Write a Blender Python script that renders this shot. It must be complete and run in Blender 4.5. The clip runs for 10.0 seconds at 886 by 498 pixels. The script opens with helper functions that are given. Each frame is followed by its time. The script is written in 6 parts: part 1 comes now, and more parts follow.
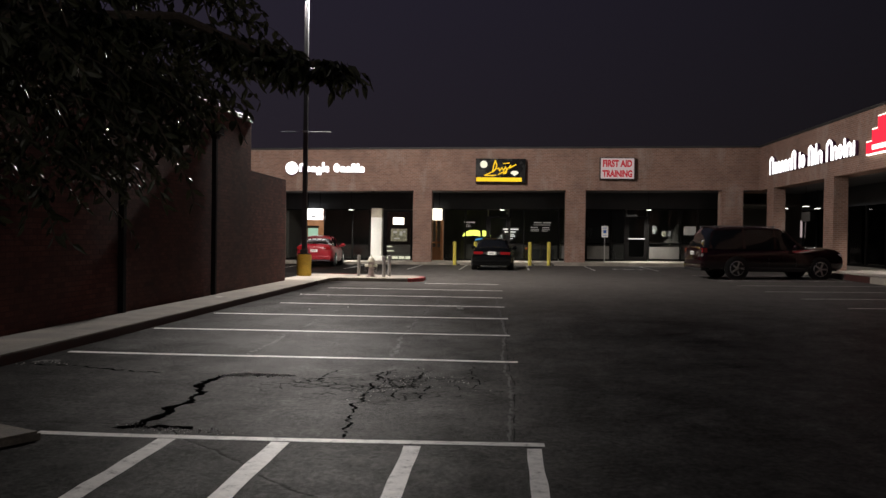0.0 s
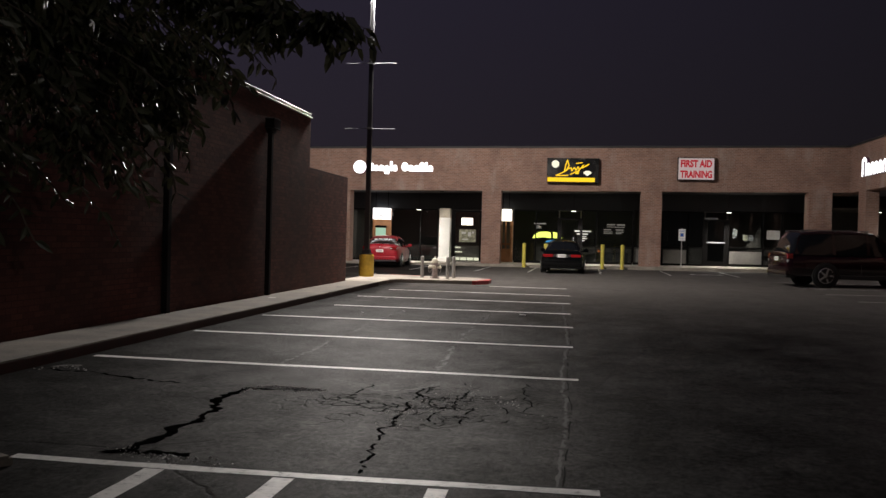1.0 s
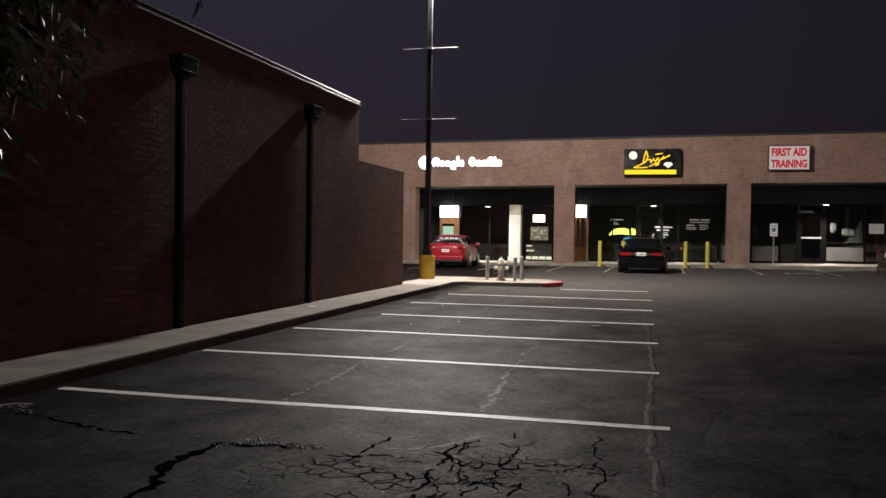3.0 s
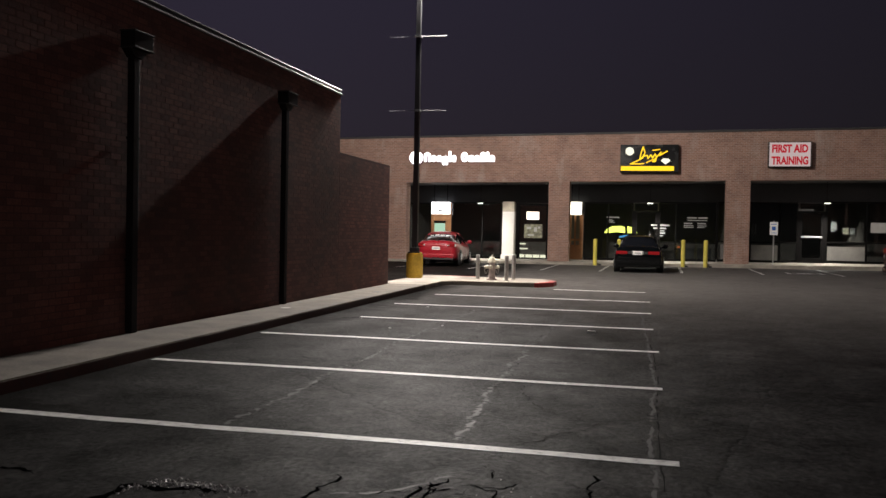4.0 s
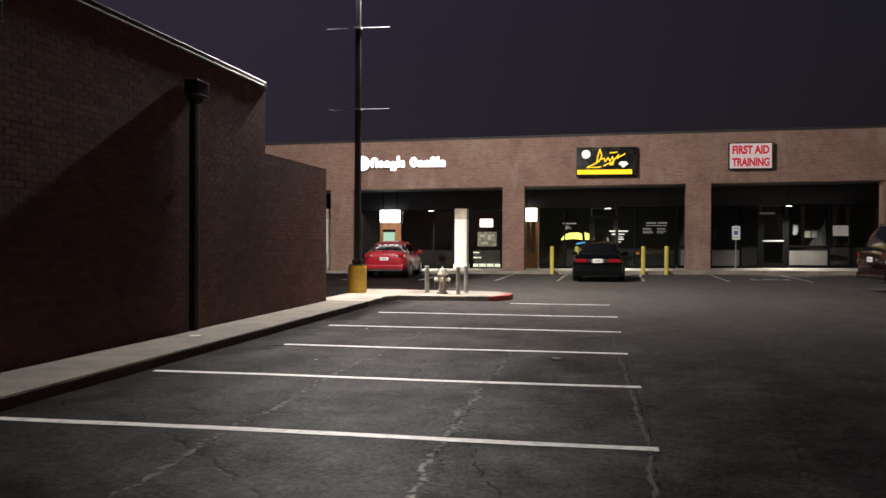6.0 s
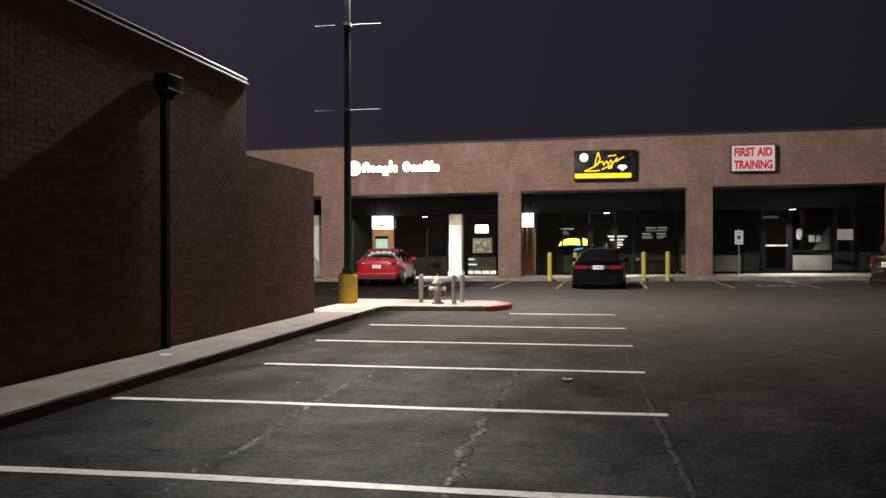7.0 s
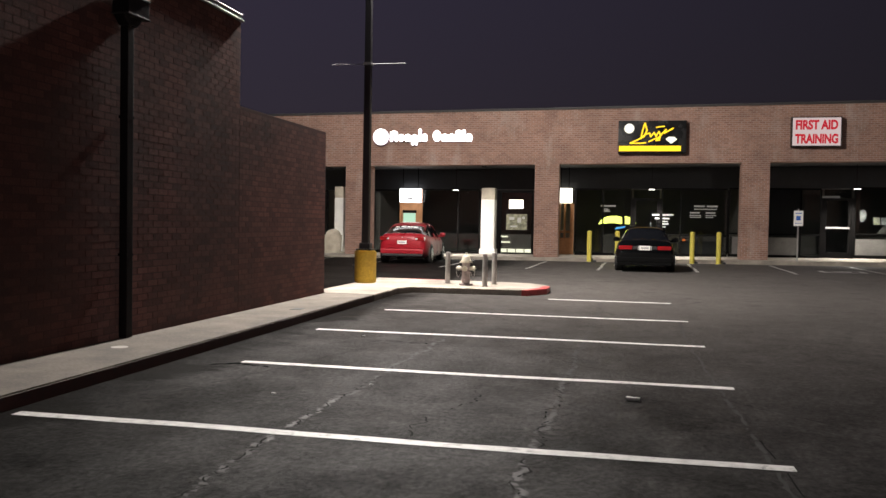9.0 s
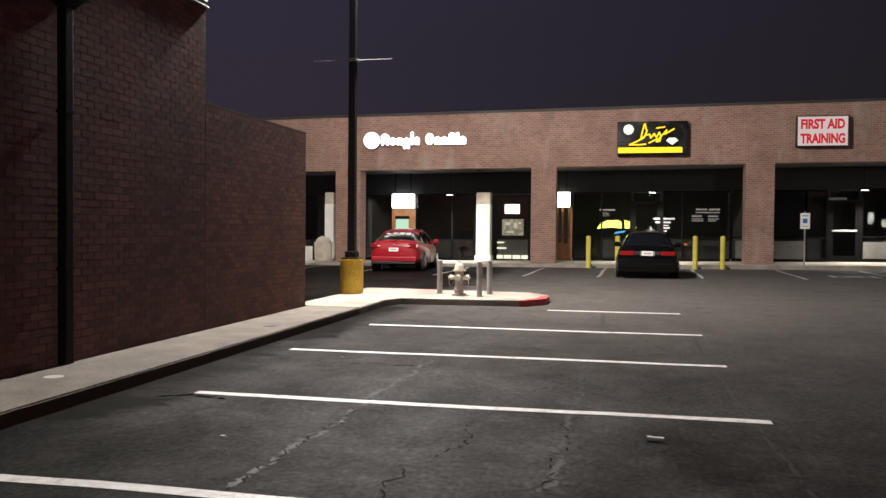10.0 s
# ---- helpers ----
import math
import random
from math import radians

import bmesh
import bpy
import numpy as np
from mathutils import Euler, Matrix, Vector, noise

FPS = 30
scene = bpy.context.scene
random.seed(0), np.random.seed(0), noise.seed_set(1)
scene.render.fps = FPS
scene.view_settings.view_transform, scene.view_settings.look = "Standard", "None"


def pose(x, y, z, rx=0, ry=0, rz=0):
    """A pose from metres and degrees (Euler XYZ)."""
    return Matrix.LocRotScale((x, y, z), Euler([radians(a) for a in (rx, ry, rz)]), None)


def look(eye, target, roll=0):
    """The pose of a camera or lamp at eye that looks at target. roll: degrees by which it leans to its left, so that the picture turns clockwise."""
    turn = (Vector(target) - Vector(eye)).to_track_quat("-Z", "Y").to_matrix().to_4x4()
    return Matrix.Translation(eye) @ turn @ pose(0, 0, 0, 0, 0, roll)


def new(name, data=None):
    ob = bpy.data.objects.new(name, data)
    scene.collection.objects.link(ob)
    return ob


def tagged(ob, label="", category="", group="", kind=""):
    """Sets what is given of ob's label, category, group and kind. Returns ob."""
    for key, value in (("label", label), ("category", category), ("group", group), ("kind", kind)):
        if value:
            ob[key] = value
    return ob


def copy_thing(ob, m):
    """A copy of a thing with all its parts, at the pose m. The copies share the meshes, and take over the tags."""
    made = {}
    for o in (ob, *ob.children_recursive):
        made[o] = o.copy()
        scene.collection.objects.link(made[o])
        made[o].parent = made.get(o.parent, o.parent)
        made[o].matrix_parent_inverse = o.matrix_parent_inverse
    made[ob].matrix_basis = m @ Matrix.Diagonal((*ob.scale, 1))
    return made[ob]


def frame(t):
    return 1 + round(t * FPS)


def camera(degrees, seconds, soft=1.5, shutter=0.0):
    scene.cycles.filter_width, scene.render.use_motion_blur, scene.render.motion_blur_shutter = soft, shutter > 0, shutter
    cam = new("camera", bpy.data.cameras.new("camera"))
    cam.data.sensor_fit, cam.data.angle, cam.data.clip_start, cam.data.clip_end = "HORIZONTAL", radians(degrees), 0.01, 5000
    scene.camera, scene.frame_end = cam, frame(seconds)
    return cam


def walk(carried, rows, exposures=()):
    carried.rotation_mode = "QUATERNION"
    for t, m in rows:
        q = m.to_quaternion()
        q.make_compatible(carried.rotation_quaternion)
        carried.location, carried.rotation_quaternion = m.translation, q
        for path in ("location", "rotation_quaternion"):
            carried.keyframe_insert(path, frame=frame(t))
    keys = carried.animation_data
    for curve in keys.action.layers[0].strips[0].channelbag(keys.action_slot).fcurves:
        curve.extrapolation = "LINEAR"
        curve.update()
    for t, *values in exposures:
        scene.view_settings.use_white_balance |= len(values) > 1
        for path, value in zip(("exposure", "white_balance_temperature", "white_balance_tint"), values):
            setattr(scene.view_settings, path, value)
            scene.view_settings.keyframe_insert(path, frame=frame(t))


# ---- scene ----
cam = camera(55.0, 10.0)
PATH = [
    (0, (-0.055, -1.024, 1.447), (-0.187, 0.971, 1.419), 0.8),
    (0.5, (0.027, -0.514, 1.449), (-0.196, 1.473, 1.423), 0.6),
    (1, (0.092, 0.008, 1.448), (-0.211, 1.984, 1.419), 1.5),
    (1.5, (0.111, 0.445, 1.474), (-0.229, 2.415, 1.445), 0.6),
    (2, (0.084, 1.04, 1.474), (-0.388, 2.984, 1.445), 1.3),
    (2.5, (0.055, 1.621, 1.475), (-0.425, 3.562, 1.441), 0.8),
    (4, (-0.054, 3.286, 1.464), (-0.52, 5.231, 1.421), 1.1),
    (4.5, (-0.094, 3.794, 1.465), (-0.542, 5.742, 1.41), 0.8),
    (5, (-0.153, 4.321, 1.466), (-0.564, 6.278, 1.414), 0.3),
    (5.5, (-0.208, 4.834, 1.477), (-0.584, 6.798, 1.439), 0.5),
    (7, (-0.535, 6.421, 1.507), (-0.882, 8.39, 1.5), -0.1),
    (7.5, (-0.621, 6.992, 1.476), (-1.002, 8.956, 1.458), 0.0),
    (8, (-0.719, 7.628, 1.457), (-1.116, 9.588, 1.425), 0.4),
    (8.5, (-0.798, 8.203, 1.446), (-1.206, 10.161, 1.396), 0.7),
    (9, (-0.904, 8.796, 1.446), (-1.325, 10.75, 1.384), 1.0),
    (9.5, (-0.993, 9.388, 1.454), (-1.398, 11.346, 1.394), 0.1),
    (10, (-1.055, 9.968, 1.451), (-1.468, 11.924, 1.403), 0.5),
]
walk(cam, [(t, look(eye, aim, roll)) for t, eye, aim, roll in PATH], [(0.0, 0.10), (2.5, 0.28), (5.5, 0.42), (10.0, 0.70)])

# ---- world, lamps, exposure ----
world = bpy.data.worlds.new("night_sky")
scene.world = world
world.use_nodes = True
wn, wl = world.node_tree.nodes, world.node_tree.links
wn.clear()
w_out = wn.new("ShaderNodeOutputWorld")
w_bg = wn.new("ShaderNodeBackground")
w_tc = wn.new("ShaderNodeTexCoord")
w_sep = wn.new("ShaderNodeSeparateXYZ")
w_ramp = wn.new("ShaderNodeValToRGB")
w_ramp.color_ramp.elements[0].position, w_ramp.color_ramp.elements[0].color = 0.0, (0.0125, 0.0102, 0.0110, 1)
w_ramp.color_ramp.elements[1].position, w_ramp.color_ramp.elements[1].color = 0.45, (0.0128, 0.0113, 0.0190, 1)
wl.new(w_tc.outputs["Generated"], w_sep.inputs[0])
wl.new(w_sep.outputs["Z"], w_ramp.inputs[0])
# sky tinted brighter north-west in place of lamp haze, darker towards the east
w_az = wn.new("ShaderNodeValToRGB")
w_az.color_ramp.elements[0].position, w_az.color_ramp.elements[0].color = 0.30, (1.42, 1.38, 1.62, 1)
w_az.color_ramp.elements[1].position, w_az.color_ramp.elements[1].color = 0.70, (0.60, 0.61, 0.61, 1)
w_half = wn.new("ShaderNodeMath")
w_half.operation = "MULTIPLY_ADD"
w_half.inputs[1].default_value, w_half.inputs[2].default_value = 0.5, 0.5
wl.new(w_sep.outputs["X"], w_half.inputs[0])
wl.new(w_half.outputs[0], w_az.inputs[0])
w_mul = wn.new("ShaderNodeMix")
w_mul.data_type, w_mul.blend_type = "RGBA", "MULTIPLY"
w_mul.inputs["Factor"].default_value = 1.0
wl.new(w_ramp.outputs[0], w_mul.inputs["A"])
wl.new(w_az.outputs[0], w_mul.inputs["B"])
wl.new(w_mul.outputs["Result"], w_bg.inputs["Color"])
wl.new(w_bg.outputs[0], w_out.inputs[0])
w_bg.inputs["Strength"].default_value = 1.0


def lamp(name, kind, at, watts, colour, size=0.2, target=None, size_y=None):
    data = bpy.data.lights.new(name, kind)
    data.energy, data.color = watts, colour
    if kind == "AREA":
        data.size = size
        if size_y:
            data.shape, data.size_y = "RECTANGLE", size_y
    else:
        data.shadow_soft_size = size
    ob = new(name, data)
    ob.matrix_world = look(at, target) if target else pose(*at)
    return ob


POLE = (-6.41, 26.42)
HEAD = (-6.09, 26.42, 9.35)
lamp("pole_lamp_light", "POINT", (HEAD[0], HEAD[1], HEAD[2] - 0.22), 9800, (1.0, 0.925, 0.865), 0.22)
# unseen fill light, added to lift the west wall, tree and near lot
FILL_LAMP = (22.0, -17.0)
lamp("pole_lamp_light", "POINT", (FILL_LAMP[0] - 0.43, FILL_LAMP[1], 9.13), 2300, (1.0, 0.93, 0.86), 0.16)
SOFFIT_LAMPS = [(-15.8, 44.2), (-8.0, 44.2), (0.05, 44.2), (7.7, 44.2)]
for lx, ly in SOFFIT_LAMPS:
    lamp("soffit_light", "AREA", (lx, ly, 2.86 + 0.0105 * lx), 110, (1.0, 0.95, 0.86), 0.25, (lx, ly, 0)).data.spread = radians(125)
# spots added to brighten the white columns, whose real source is unknown
COLUMN_FILLS = [(-6.68, 43.35), (-13.28, 43.35)]
for lx, ly in COLUMN_FILLS:
    spot = lamp("column_fill_spot", "SPOT", (lx, ly, 3.72), 78, (1.0, 0.95, 0.86), 0.06, (lx, 44.6, 1.3))
    spot.data.spot_size, spot.data.spot_blend = radians(58), 0.7
# fill lights added inside the shops to lift the dark windows
INDOOR_FILLS = [(-8.4, 47.6), (0.2, 47.6), (8.0, 47.6)]
for lx, ly in INDOOR_FILLS:
    lamp("indoor_fill_light", "AREA", (lx, ly, 2.98), 7, (0.9, 0.95, 1.0), 0.5, (lx, ly, 0))
WING_LAMPS = [(13.92, 38.99), (15.28, 41.30), (13.90, 41.76)]
for lx, ly in WING_LAMPS[:2]:
    lamp("wing_soffit_light", "AREA", (lx, ly, 3.03), 7, (1.0, 0.95, 0.88), 0.25, (lx, ly, 0))
# fill light added over the side walk, where no lamp is known
WING_FILL = (14.5, 31.0)
lamp("wing_fill_light", "AREA", (*WING_FILL, 3.93), 55, (1.0, 0.95, 0.88), 0.2, (*WING_FILL, 0)).data.spread = radians(95)


# ---- materials ----
def links_of(m):
    return m.node_tree.nodes, m.node_tree.links


def noise_node(n, l, scale, detail=6, rough=0.6, stretch=None):
    geo = n.new("ShaderNodeNewGeometry")
    tex = n.new("ShaderNodeTexNoise")
    tex.inputs["Scale"].default_value, tex.inputs["Detail"].default_value, tex.inputs["Roughness"].default_value = scale, detail, rough
    if stretch:
        mp = n.new("ShaderNodeMapping")
        mp.inputs["Scale"].default_value = stretch
        l.new(geo.outputs["Position"], mp.inputs[0])
        l.new(mp.outputs[0], tex.inputs["Vector"])
    else:
        l.new(geo.outputs["Position"], tex.inputs["Vector"])
    return tex


def ramp_node(n, l, src, stops):
    r = n.new("ShaderNodeValToRGB")
    while len(r.color_ramp.elements) < len(stops):
        r.color_ramp.elements.new(0.5)
    for e, (p, c) in zip(r.color_ramp.elements, stops):
        e.position = p
        e.color = (c, c, c, 1) if isinstance(c, (int, float)) else (*c, 1)
    l.new(src, r.inputs[0])
    return r


def mix_node(n, l, fac, a, b, mode="MIX"):
    x = n.new("ShaderNodeMix")
    x.data_type, x.blend_type = "RGBA", mode
    for sock, v in ((x.inputs["Factor"], fac), (x.inputs["A"], a), (x.inputs["B"], b)):
        if isinstance(v, bpy.types.NodeSocket):
            l.new(v, sock)
        elif isinstance(v, (int, float)):
            sock.default_value = v if sock.name == "Factor" else (v, v, v, 1)
        else:
            sock.default_value = (*v, 1)
    return x.outputs["Result"]


def surface(name, base, rough=0.7, metal=0.0, vary=0.25, grain=60.0, blotch=1.5, bump=0.15, dist=0.004, coat=0.0, island=False):
    m = bpy.data.materials.new(name)
    m.use_nodes = True
    n, l = links_of(m)
    b = n["Principled BSDF"]
    fine, wide = noise_node(n, l, grain), noise_node(n, l, blotch)
    f = ramp_node(n, l, fine.outputs["Fac"], [(0.25, 1 - vary * 0.7), (0.75, 1 + vary * 0.5)])
    w = ramp_node(n, l, wide.outputs["Fac"], [(0.3, 1 - vary), (0.7, 1 + vary * 0.4)])
    c = mix_node(n, l, 1.0, base, f.outputs[0], "MULTIPLY")
    c = mix_node(n, l, 1.0, c, w.outputs[0], "MULTIPLY")
    if island:
        info = n.new("ShaderNodeObjectInfo")
        geo = n.new("ShaderNodeNewGeometry")
        add = n.new("ShaderNodeMath")
        add.operation = "ADD"
        l.new(info.outputs["Random"], add.inputs[0])
        l.new(geo.outputs["Random Per Island"], add.inputs[1])
        fr = n.new("ShaderNodeMath")
        fr.operation = "FRACT"
        l.new(add.outputs[0], fr.inputs[0])
        r = ramp_node(n, l, fr.outputs[0], [(0.0, 0.7), (0.5, 1.0), (1.0, 1.25)])
        c = mix_node(n, l, 1.0, c, r.outputs[0], "MULTIPLY")
    l.new(c, b.inputs["Base Color"])
    rr = ramp_node(n, l, wide.outputs["Fac"], [(0.3, max(0.02, rough - 0.08)), (0.7, min(1, rough + 0.08))])
    l.new(rr.outputs[0], b.inputs["Roughness"])
    b.inputs["Metallic"].default_value = metal
    b.inputs["Coat Weight"].default_value = coat
    if bump:
        bp = n.new("ShaderNodeBump")
        bp.inputs["Strength"].default_value, bp.inputs["Distance"].default_value = bump, dist
        l.new(fine.outputs["Fac"], bp.inputs["Height"])
        l.new(bp.outputs[0], b.inputs["Normal"])
    return m


def glowing(name, colour, strength):
    m = bpy.data.materials.new(name)
    m.use_nodes = True
    n, l = links_of(m)
    n.clear()
    e, o = n.new("ShaderNodeEmission"), n.new("ShaderNodeOutputMaterial")
    e.inputs["Color"].default_value, e.inputs["Strength"].default_value = (*colour, 1), strength
    l.new(e.outputs[0], o.inputs[0])
    return m


def glass(name, tint=(0.75, 0.78, 0.78), rough=0.01):
    m = bpy.data.materials.new(name)
    m.use_nodes = True
    n, l = links_of(m)
    n.clear()
    o, mx = n.new("ShaderNodeOutputMaterial"), n.new("ShaderNodeMixShader")
    t, g, f = n.new("ShaderNodeBsdfTransparent"), n.new("ShaderNodeBsdfGlossy"), n.new("ShaderNodeFresnel")
    t.inputs["Color"].default_value = (*tint, 1)
    g.inputs["Roughness"].default_value = rough
    f.inputs["IOR"].default_value = 1.5
    l.new(f.outputs[0], mx.inputs[0])
    l.new(t.outputs[0], mx.inputs[1])
    l.new(g.outputs[0], mx.inputs[2])
    l.new(mx.outputs[0], o.inputs[0])
    return m


def brick_sheet(name, along, c1, c2, mortar):
    """Brick courses on a far wall; along names the axis that the courses run."""
    m = bpy.data.materials.new(name)
    m.use_nodes = True
    n, l = links_of(m)
    b = n["Principled BSDF"]
    geo, sep, com = n.new("ShaderNodeNewGeometry"), n.new("ShaderNodeSeparateXYZ"), n.new("ShaderNodeCombineXYZ")
    l.new(geo.outputs["Position"], sep.inputs[0])
    if along == "XY":
        add = n.new("ShaderNodeMath")
        add.operation = "ADD"
        l.new(sep.outputs["X"], add.inputs[0])
        l.new(sep.outputs["Y"], add.inputs[1])
        l.new(add.outputs[0], com.inputs["X"])
    else:
        l.new(sep.outputs[along], com.inputs["X"])
    l.new(sep.outputs["Z"], com.inputs["Y"])
    br = n.new("ShaderNodeTexBrick")
    br.inputs["Color1"].default_value, br.inputs["Color2"].default_value, br.inputs["Mortar"].default_value = (*c1, 1), (*c2, 1), (*mortar, 1)
    br.inputs["Scale"].default_value, br.inputs["Mortar Size"].default_value = 1.0, 0.009
    br.inputs["Brick Width"].default_value, br.inputs["Row Height"].default_value = 0.214, 0.0765
    br.inputs["Bias"].default_value = -0.1
    l.new(com.outputs[0], br.inputs["Vector"])
    fine, wide = noise_node(n, l, 40), noise_node(n, l, 0.9)
    stain = noise_node(n, l, 1.2, 5, 0.6, (1.0, 1.0, 0.35))
    f = ramp_node(n, l, fine.outputs["Fac"], [(0.25, 0.8), (0.75, 1.15)])
    w = ramp_node(n, l, wide.outputs["Fac"], [(0.3, 0.78), (0.7, 1.12)])
    c = mix_node(n, l, 1.0, br.outputs["Color"], f.outputs[0], "MULTIPLY")
    c = mix_node(n, l, 1.0, c, w.outputs[0], "MULTIPLY")
    s = ramp_node(n, l, stain.outputs["Fac"], [(0.54, 0.0), (0.70, 0.4)])
    c = mix_node(n, l, s.outputs[0], c, (0.42, 0.36, 0.32))
    l.new(c, b.inputs["Base Color"])
    b.inputs["Roughness"].default_value = 0.88
    bp = n.new("ShaderNodeBump")
    bp.invert = True
    bp.inputs["Strength"].default_value, bp.inputs["Distance"].default_value = 0.6, 0.006
    l.new(br.outputs["Fac"], bp.inputs["Height"])
    l.new(bp.outputs[0], b.inputs["Normal"])
    return m


def asphalt_material(name="asphalt", tone=1.0):
    m = bpy.data.materials.new(name)
    m.use_nodes = True
    n, l = links_of(m)
    b = n["Principled BSDF"]
    geo = n.new("ShaderNodeNewGeometry")
    grit, mid, wide = noise_node(n, l, 140, 3), noise_node(n, l, 7, 6), noise_node(n, l, 0.55, 5)
    tracks = noise_node(n, l, 0.9, 4, 0.55, (1.6, 0.25, 1.0))
    c = ramp_node(n, l, wide.outputs["Fac"], [(0.32, tuple(tone * v for v in (0.0075, 0.0072, 0.0071))), (0.68, tuple(tone * v for v in (0.034, 0.0325, 0.0312)))]).outputs[0]
    c = mix_node(n, l, 1.0, c, ramp_node(n, l, mid.outputs["Fac"], [(0.3, 0.62), (0.7, 1.28)]).outputs[0], "MULTIPLY")
    c = mix_node(n, l, 1.0, c, ramp_node(n, l, grit.outputs["Fac"], [(0.3, 0.6), (0.72, 1.5)]).outputs[0], "MULTIPLY")
    c = mix_node(n, l, 1.0, c, ramp_node(n, l, tracks.outputs["Fac"], [(0.35, 0.75), (0.6, 1.15)]).outputs[0], "MULTIPLY")
    pale = noise_node(n, l, 2.3, 6, 0.7, (1.0, 0.6, 1.0))
    c = mix_node(n, l, ramp_node(n, l, pale.outputs["Fac"], [(0.53, 0.0), (0.68, 0.55)]).outputs[0], c, (0.055, 0.052, 0.049))
    sepx = n.new("ShaderNodeSeparateXYZ")
    l.new(geo.outputs["Position"], sepx.inputs[0])
    # the driving lane east of the stall seam is darker
    lane = n.new("ShaderNodeMapRange")
    lane.inputs["From Min"].default_value, lane.inputs["From Max"].default_value = 0.05, 0.35
    l.new(sepx.outputs["X"], lane.inputs["Value"])
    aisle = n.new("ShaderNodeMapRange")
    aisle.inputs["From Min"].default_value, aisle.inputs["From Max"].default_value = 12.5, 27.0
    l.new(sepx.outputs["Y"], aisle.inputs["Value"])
    # lamp and shop light on the far aisle, put into the asphalt colour
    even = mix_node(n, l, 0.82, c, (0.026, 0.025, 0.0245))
    brightened = mix_node(n, l, 1.0, even, (3.6, 3.46, 3.32), "MULTIPLY")
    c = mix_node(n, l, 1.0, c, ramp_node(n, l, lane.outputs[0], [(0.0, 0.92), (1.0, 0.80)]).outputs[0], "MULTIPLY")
    c = mix_node(n, l, aisle.outputs[0], c, brightened)
    # ragged darkening that grows towards the west kerb
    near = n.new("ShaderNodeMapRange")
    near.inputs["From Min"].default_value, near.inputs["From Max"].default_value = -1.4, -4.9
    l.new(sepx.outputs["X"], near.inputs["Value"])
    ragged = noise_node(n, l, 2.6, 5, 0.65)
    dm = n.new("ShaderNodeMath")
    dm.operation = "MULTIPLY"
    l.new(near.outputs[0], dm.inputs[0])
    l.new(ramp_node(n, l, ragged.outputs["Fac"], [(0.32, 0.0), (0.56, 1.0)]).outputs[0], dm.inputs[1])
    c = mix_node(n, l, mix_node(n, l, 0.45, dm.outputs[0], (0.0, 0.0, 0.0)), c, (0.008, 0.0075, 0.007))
    # dirt in the gutter right along the kerb
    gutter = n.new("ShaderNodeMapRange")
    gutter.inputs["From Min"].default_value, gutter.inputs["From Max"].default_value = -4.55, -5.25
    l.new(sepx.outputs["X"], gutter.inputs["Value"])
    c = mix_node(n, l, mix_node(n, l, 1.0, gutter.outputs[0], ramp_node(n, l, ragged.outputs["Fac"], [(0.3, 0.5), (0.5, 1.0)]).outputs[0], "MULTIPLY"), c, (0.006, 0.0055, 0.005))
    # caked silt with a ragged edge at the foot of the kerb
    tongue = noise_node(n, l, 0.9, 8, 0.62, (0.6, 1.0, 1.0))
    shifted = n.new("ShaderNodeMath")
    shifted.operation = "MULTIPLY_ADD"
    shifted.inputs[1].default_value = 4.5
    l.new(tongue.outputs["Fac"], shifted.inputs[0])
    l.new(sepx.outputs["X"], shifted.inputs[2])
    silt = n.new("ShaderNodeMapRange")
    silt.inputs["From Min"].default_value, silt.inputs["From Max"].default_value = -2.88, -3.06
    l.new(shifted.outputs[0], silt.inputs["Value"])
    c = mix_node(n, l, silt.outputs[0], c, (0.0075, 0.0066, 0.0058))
    # coarse wear of the stone in the surface
    coarse = noise_node(n, l, 24, 8, 0.72, (1.0, 0.7, 1.0))
    wornc = mix_node(n, l, 1.0, c, ramp_node(n, l, coarse.outputs["Fac"], [(0.34, 0.6), (0.5, 0.97), (0.66, 1.4)]).outputs[0], "MULTIPLY")
    c = mix_node(n, l, ramp_node(n, l, aisle.outputs[0], [(0.0, 0.95), (0.7, 0.25)]).outputs[0], c, wornc)
    # oil spots
    oil = noise_node(n, l, 1.7, 3, 0.5)
    c = mix_node(n, l, ramp_node(n, l, oil.outputs["Fac"], [(0.62, 0.0), (0.70, 0.45)]).outputs[0], c, (0.014, 0.014, 0.014))
    calm = ramp_node(n, l, aisle.outputs[0], [(0.0, 1.0), (0.6, 0.12)]).outputs[0]
    c = mix_node(n, l, calm, c, mix_node(n, l, 1.0, c, ramp_node(n, l, noise_node(n, l, 3.1, 12, 0.78).outputs["Fac"], [(0.34, 0.72), (0.5, 0.97), (0.68, 1.28)]).outputs[0], "MULTIPLY"))
    # fine net of cracks where the surface has failed
    warp = noise_node(n, l, 3.0, 3)
    wv = n.new("ShaderNodeVectorMath")
    wv.operation = "MULTIPLY_ADD"
    l.new(warp.outputs["Color"], wv.inputs[0])
    wv.inputs[1].default_value = (0.25, 0.25, 0.0)
    l.new(geo.outputs["Position"], wv.inputs[2])
    vor = n.new("ShaderNodeTexVoronoi")
    vor.feature, vor.voronoi_dimensions = "DISTANCE_TO_EDGE", "2D"
    vor.inputs["Scale"].default_value = 6.5
    l.new(wv.outputs[0], vor.inputs["Vector"])
    big = n.new("ShaderNodeTexVoronoi")
    big.feature, big.voronoi_dimensions = "DISTANCE_TO_EDGE", "2D"
    big.inputs["Scale"].default_value = 0.22
    l.new(wv.outputs[0], big.inputs["Vector"])
    line = ramp_node(n, l, vor.outputs["Distance"], [(0.0, 1.0), (0.04, 0.9), (0.085, 0.0)])
